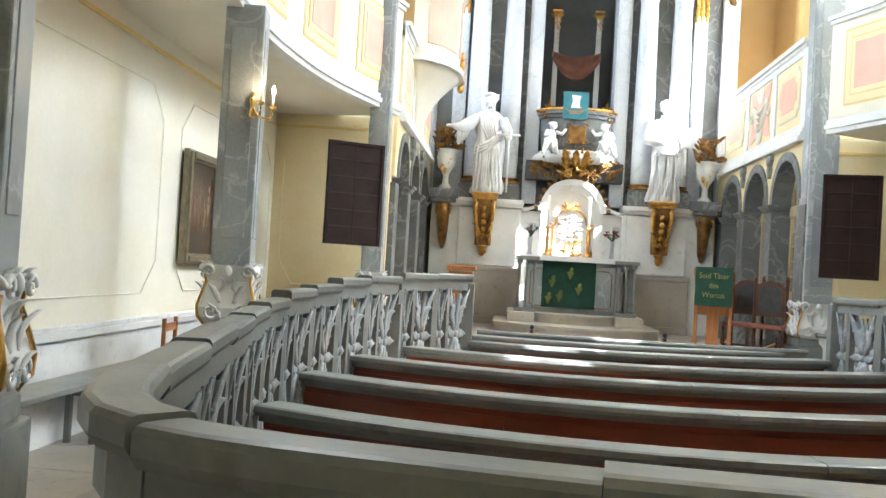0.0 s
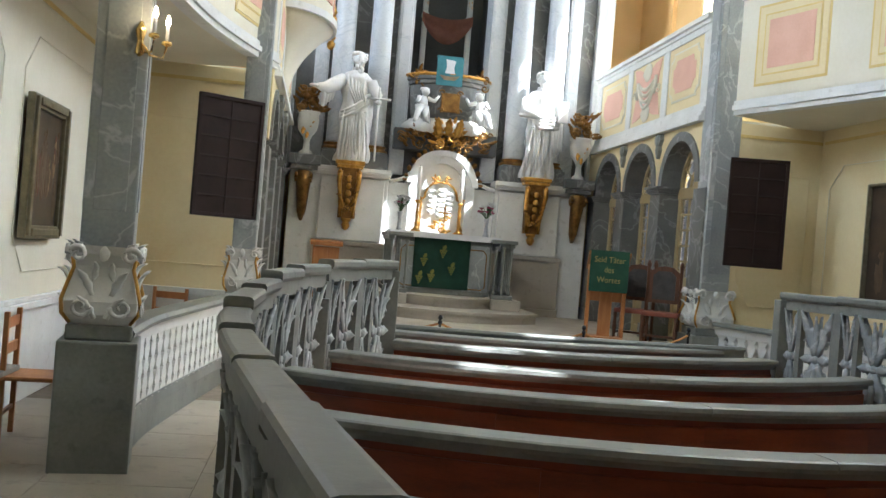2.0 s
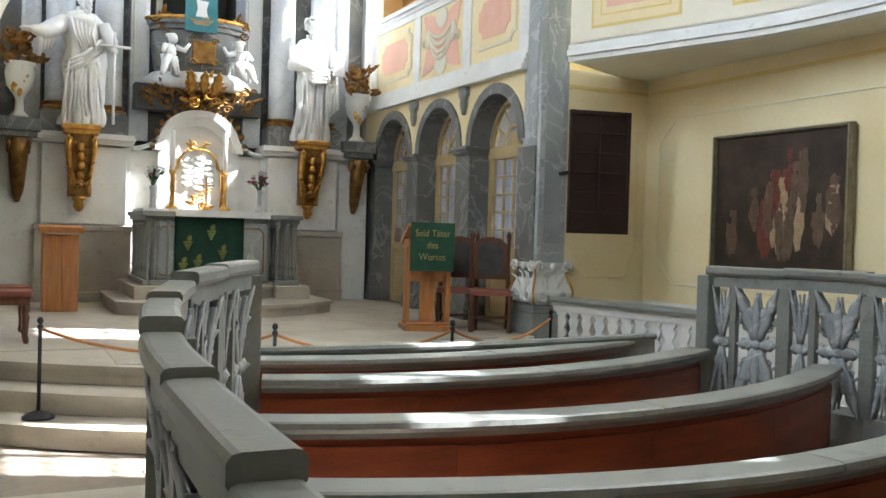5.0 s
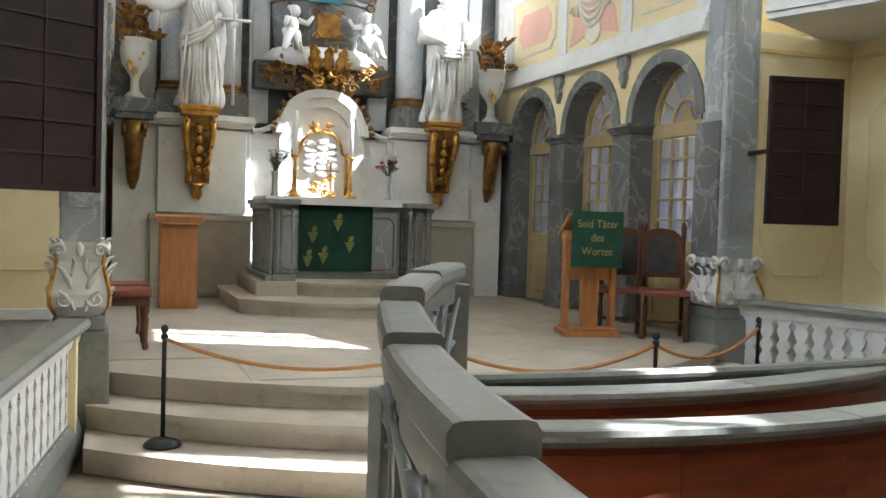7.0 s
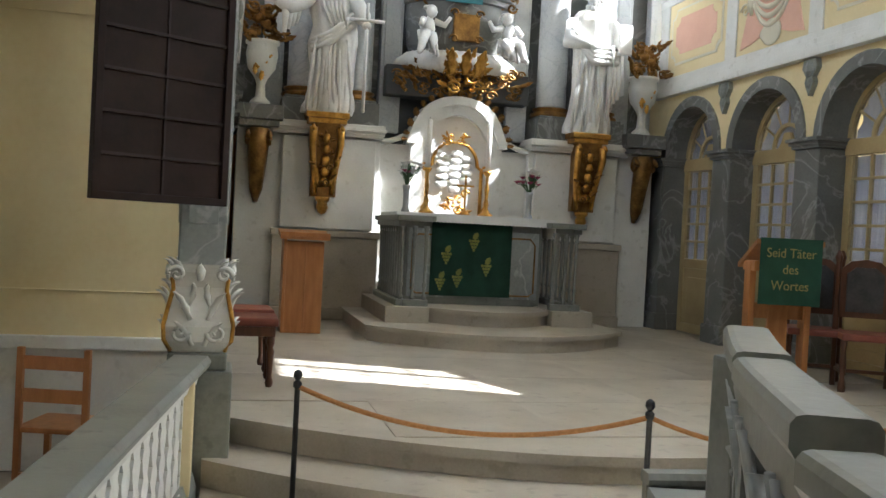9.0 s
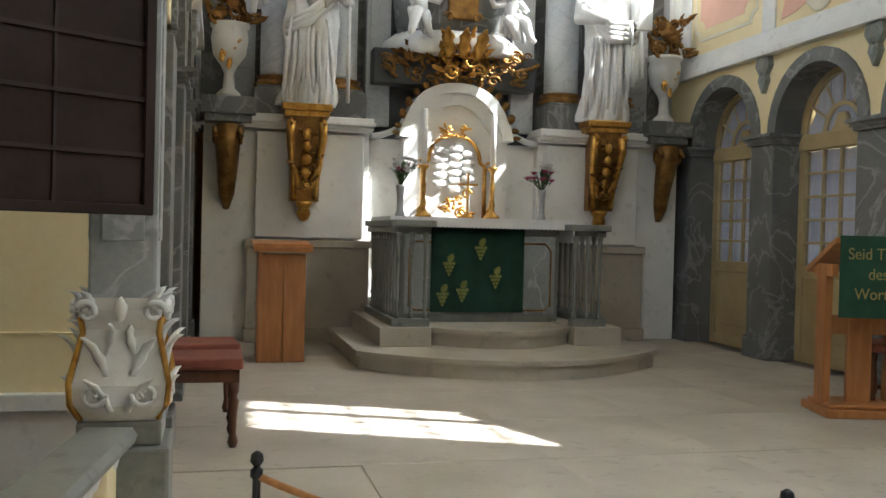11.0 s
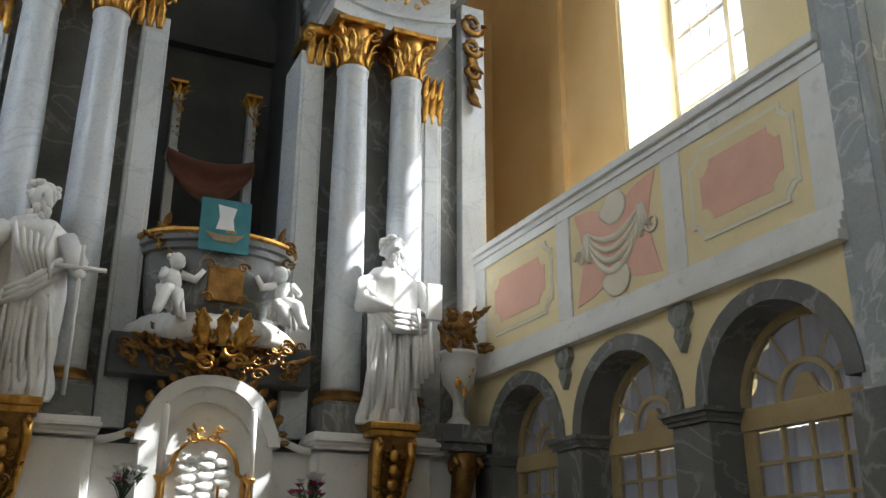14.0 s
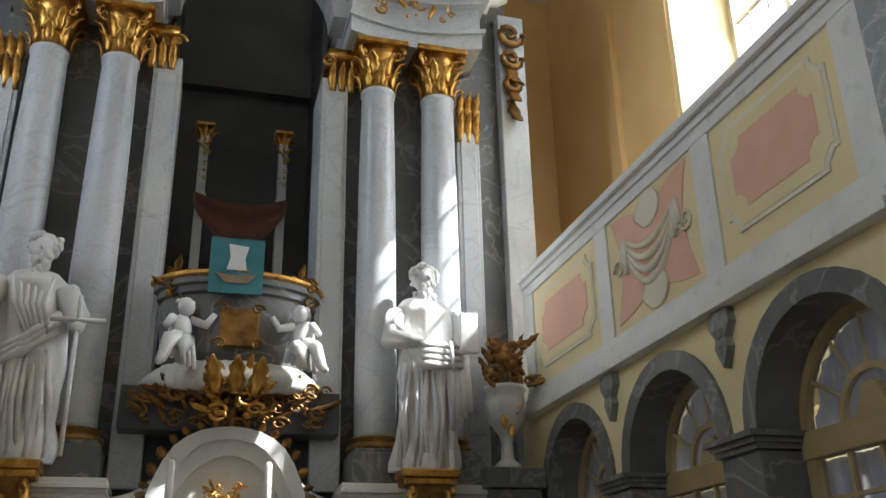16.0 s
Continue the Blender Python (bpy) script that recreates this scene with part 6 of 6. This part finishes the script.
bm = bmesh.new()
prism(bm, [(-0.30, 1.24), (0.24, 1.02), (0.24, 1.06), (-0.30, 1.28)], -0.33, 0.33, "yz")
part("top", bm, WOOD, amb)
for s in (-1, 1):
    part("bracket", boxes((s * 0.28 - 0.025, s * 0.28 + 0.025, -0.2, 0.15, 1.0, 1.09), bevel=0.006), WOOD, amb)
hang = thing("lectern_cloth", pose(2.53, 10.42, CH, 0, 0, -14) @ Matrix.Diagonal((0.86, 0.9, 0.97, 1)), "dark green lectern cloth with gold lettering", "cloth")
bm = bmesh.new()
box(bm, -0.30, 0.30, -0.325, -0.315, 0.72, 1.29, 0.003)
prism(bm, [(-0.325, 1.284), (0.1, 1.112), (0.1, 1.122), (-0.325, 1.294)], -0.30, 0.30, "yz")
part("cloth", bm, GREENCLOTH, hang)
for txt, z in (("Seid Täter", 1.13), ("des", 0.99), ("Wortes", 0.85)):
    cu = bpy.data.curves.new("lettering", "FONT")
    cu.body, cu.size, cu.align_x, cu.extrude = txt, 0.115, "CENTER", 0.002
    cu.materials.append(LETTER)
    ob = new("lettering", cu)
    ob.parent = hang
    ob.matrix_local = pose(0, -0.328, z, 90, 0, 0)


def high_chair(m):
    c = thing("high_backed_chair", m, "carved dark wooden chair with studded leather back", "chair", "chancel chairs")
    part("seat", boxes((-0.24, 0.24, -0.24, 0.22, 0.43, 0.49), bevel=0.018), UPHOLSTERY, c)
    for x in (-0.22, 0.22):
        part("back_post", lathe(bmesh.new(), [(0.025, 0), (0.022, 0.4), (0.028, 0.5), (0.02, 0.8), (0.024, 1.08), (0.035, 1.12), (0.012, 1.18)], 8, (x, 0.2, 0)), DARKWOOD, c, "", True)
        part("front_leg", lathe(bmesh.new(), [(0.03, 0), (0.035, 0.04), (0.018, 0.1), (0.03, 0.22), (0.02, 0.34), (0.03, 0.43)], 8, (x, -0.2, 0)), DARKWOOD, c, "", True)
    part("back_frame", prism(bmesh.new(), [(-0.20, 0.60), (0.20, 0.60), (0.20, 1.02), (0.12, 1.09), (0.0, 1.11), (-0.12, 1.09), (-0.20, 1.02)], 0.185, 0.215, "xz"), DARKWOOD, c)
    part("back_cushion", prism(bmesh.new(), [(-0.15, 0.65), (0.15, 0.65), (0.15, 0.98), (0.08, 1.04), (-0.08, 1.04), (-0.15, 0.98)], 0.165, 0.19, "xz"), BLACKLEATHER, c, "dark studded leather back")
    part("stretcher", boxes((-0.2, 0.2, -0.01, 0.015, 0.14, 0.17), (-0.22, -0.19, -0.2, 0.2, 0.14, 0.17), (0.19, 0.22, -0.2, 0.2, 0.14, 0.17)), DARKWOOD, c)
    return c


hc = high_chair(pose(2.98, 10.5, CH, 0, 0, -30))
copy_thing(hc, pose(3.22, 10.12, CH, 0, 0, -26))

# ---- rope barrier ----
POSTS = [(-1.74, 8.02), (-0.16, 7.30), (1.33, 7.32), (2.78, 8.1)]
for x, y in POSTS:
    b = thing("rope_post", (x, y, 0.16), "slim black iron rope post on a round foot", "barrier post", "rope posts")
    part("foot", lathe(bmesh.new(), [(0.115, 0), (0.115, 0.015), (0.09, 0.035), (0.04, 0.05), (0.02, 0.06)], 20), IRON, b, "", True)
    part("stem", lathe(bmesh.new(), [(0.014, 0.05), (0.014, 0.66), (0.022, 0.665), (0.022, 0.69), (0.012, 0.70)], 10), IRON, b, "", True)
    part("knob", lathe(bmesh.new(), [(0.01, 0.70), (0.024, 0.72), (0.02, 0.745), (0.006, 0.755)], 10), IRON, b, "", True)
for (x0, y0), (x1, y1) in zip(POSTS, POSTS[1:]):
    bm = bmesh.new()
    tube(bm, [(x0 + (x1 - x0) * t, y0 + (y1 - y0) * t, 0.83 - 0.62 * t * (1 - t)) for t in [i / 20 for i in range(21)]], 0.013, 6)
    ob = part("barrier_rope", bm, ROPE, None, "", True)
    tagged(ob, "orange twisted rope hanging between two posts", "rope", "barrier ropes")

# ---- floor slabs ----
def slab_mesh(w, d):
    bm = boxes((-w / 2 + 0.003, w / 2 - 0.003, -d / 2 + 0.003, d / 2 - 0.003, -0.03, 0), bevel=0.003)
    me = bpy.data.meshes.new("slab")
    bm.to_mesh(me)
    bm.free()
    me.materials.append(STONE)
    return me


SLAB = slab_mesh(0.9, 0.75)
for i in range(10):
    for j in range(18):
        x, y = OUT_L + 0.45 + 0.9 * i, -6.6 + 0.75 * j + (0.37 if i % 2 else 0)
        if y < 6.9 + 0.17 * (x - 0.4) ** 2 - 0.3 and not (-0.4 < x < 2.2 and -2 < y < 4.6):
            ob = new("slab", SLAB)
            ob.parent = floor
            ob.matrix_world = pose(x, y, 0.0)
SLAB2 = slab_mesh(1.05, 1.05)
for i in range(6):
    for j in range(8):
        x, y = XL + 0.5 + 1.03 * i, 8.95 + 1.05 * j
        if y - 0.52 > edge_y(2, x - 0.5) + 0.1 and y - 0.52 > edge_y(2, x + 0.5) + 0.1:
            ob = new("slab", SLAB2)
            ob.parent = chancel
            ob.matrix_world = pose(x, y, CH)
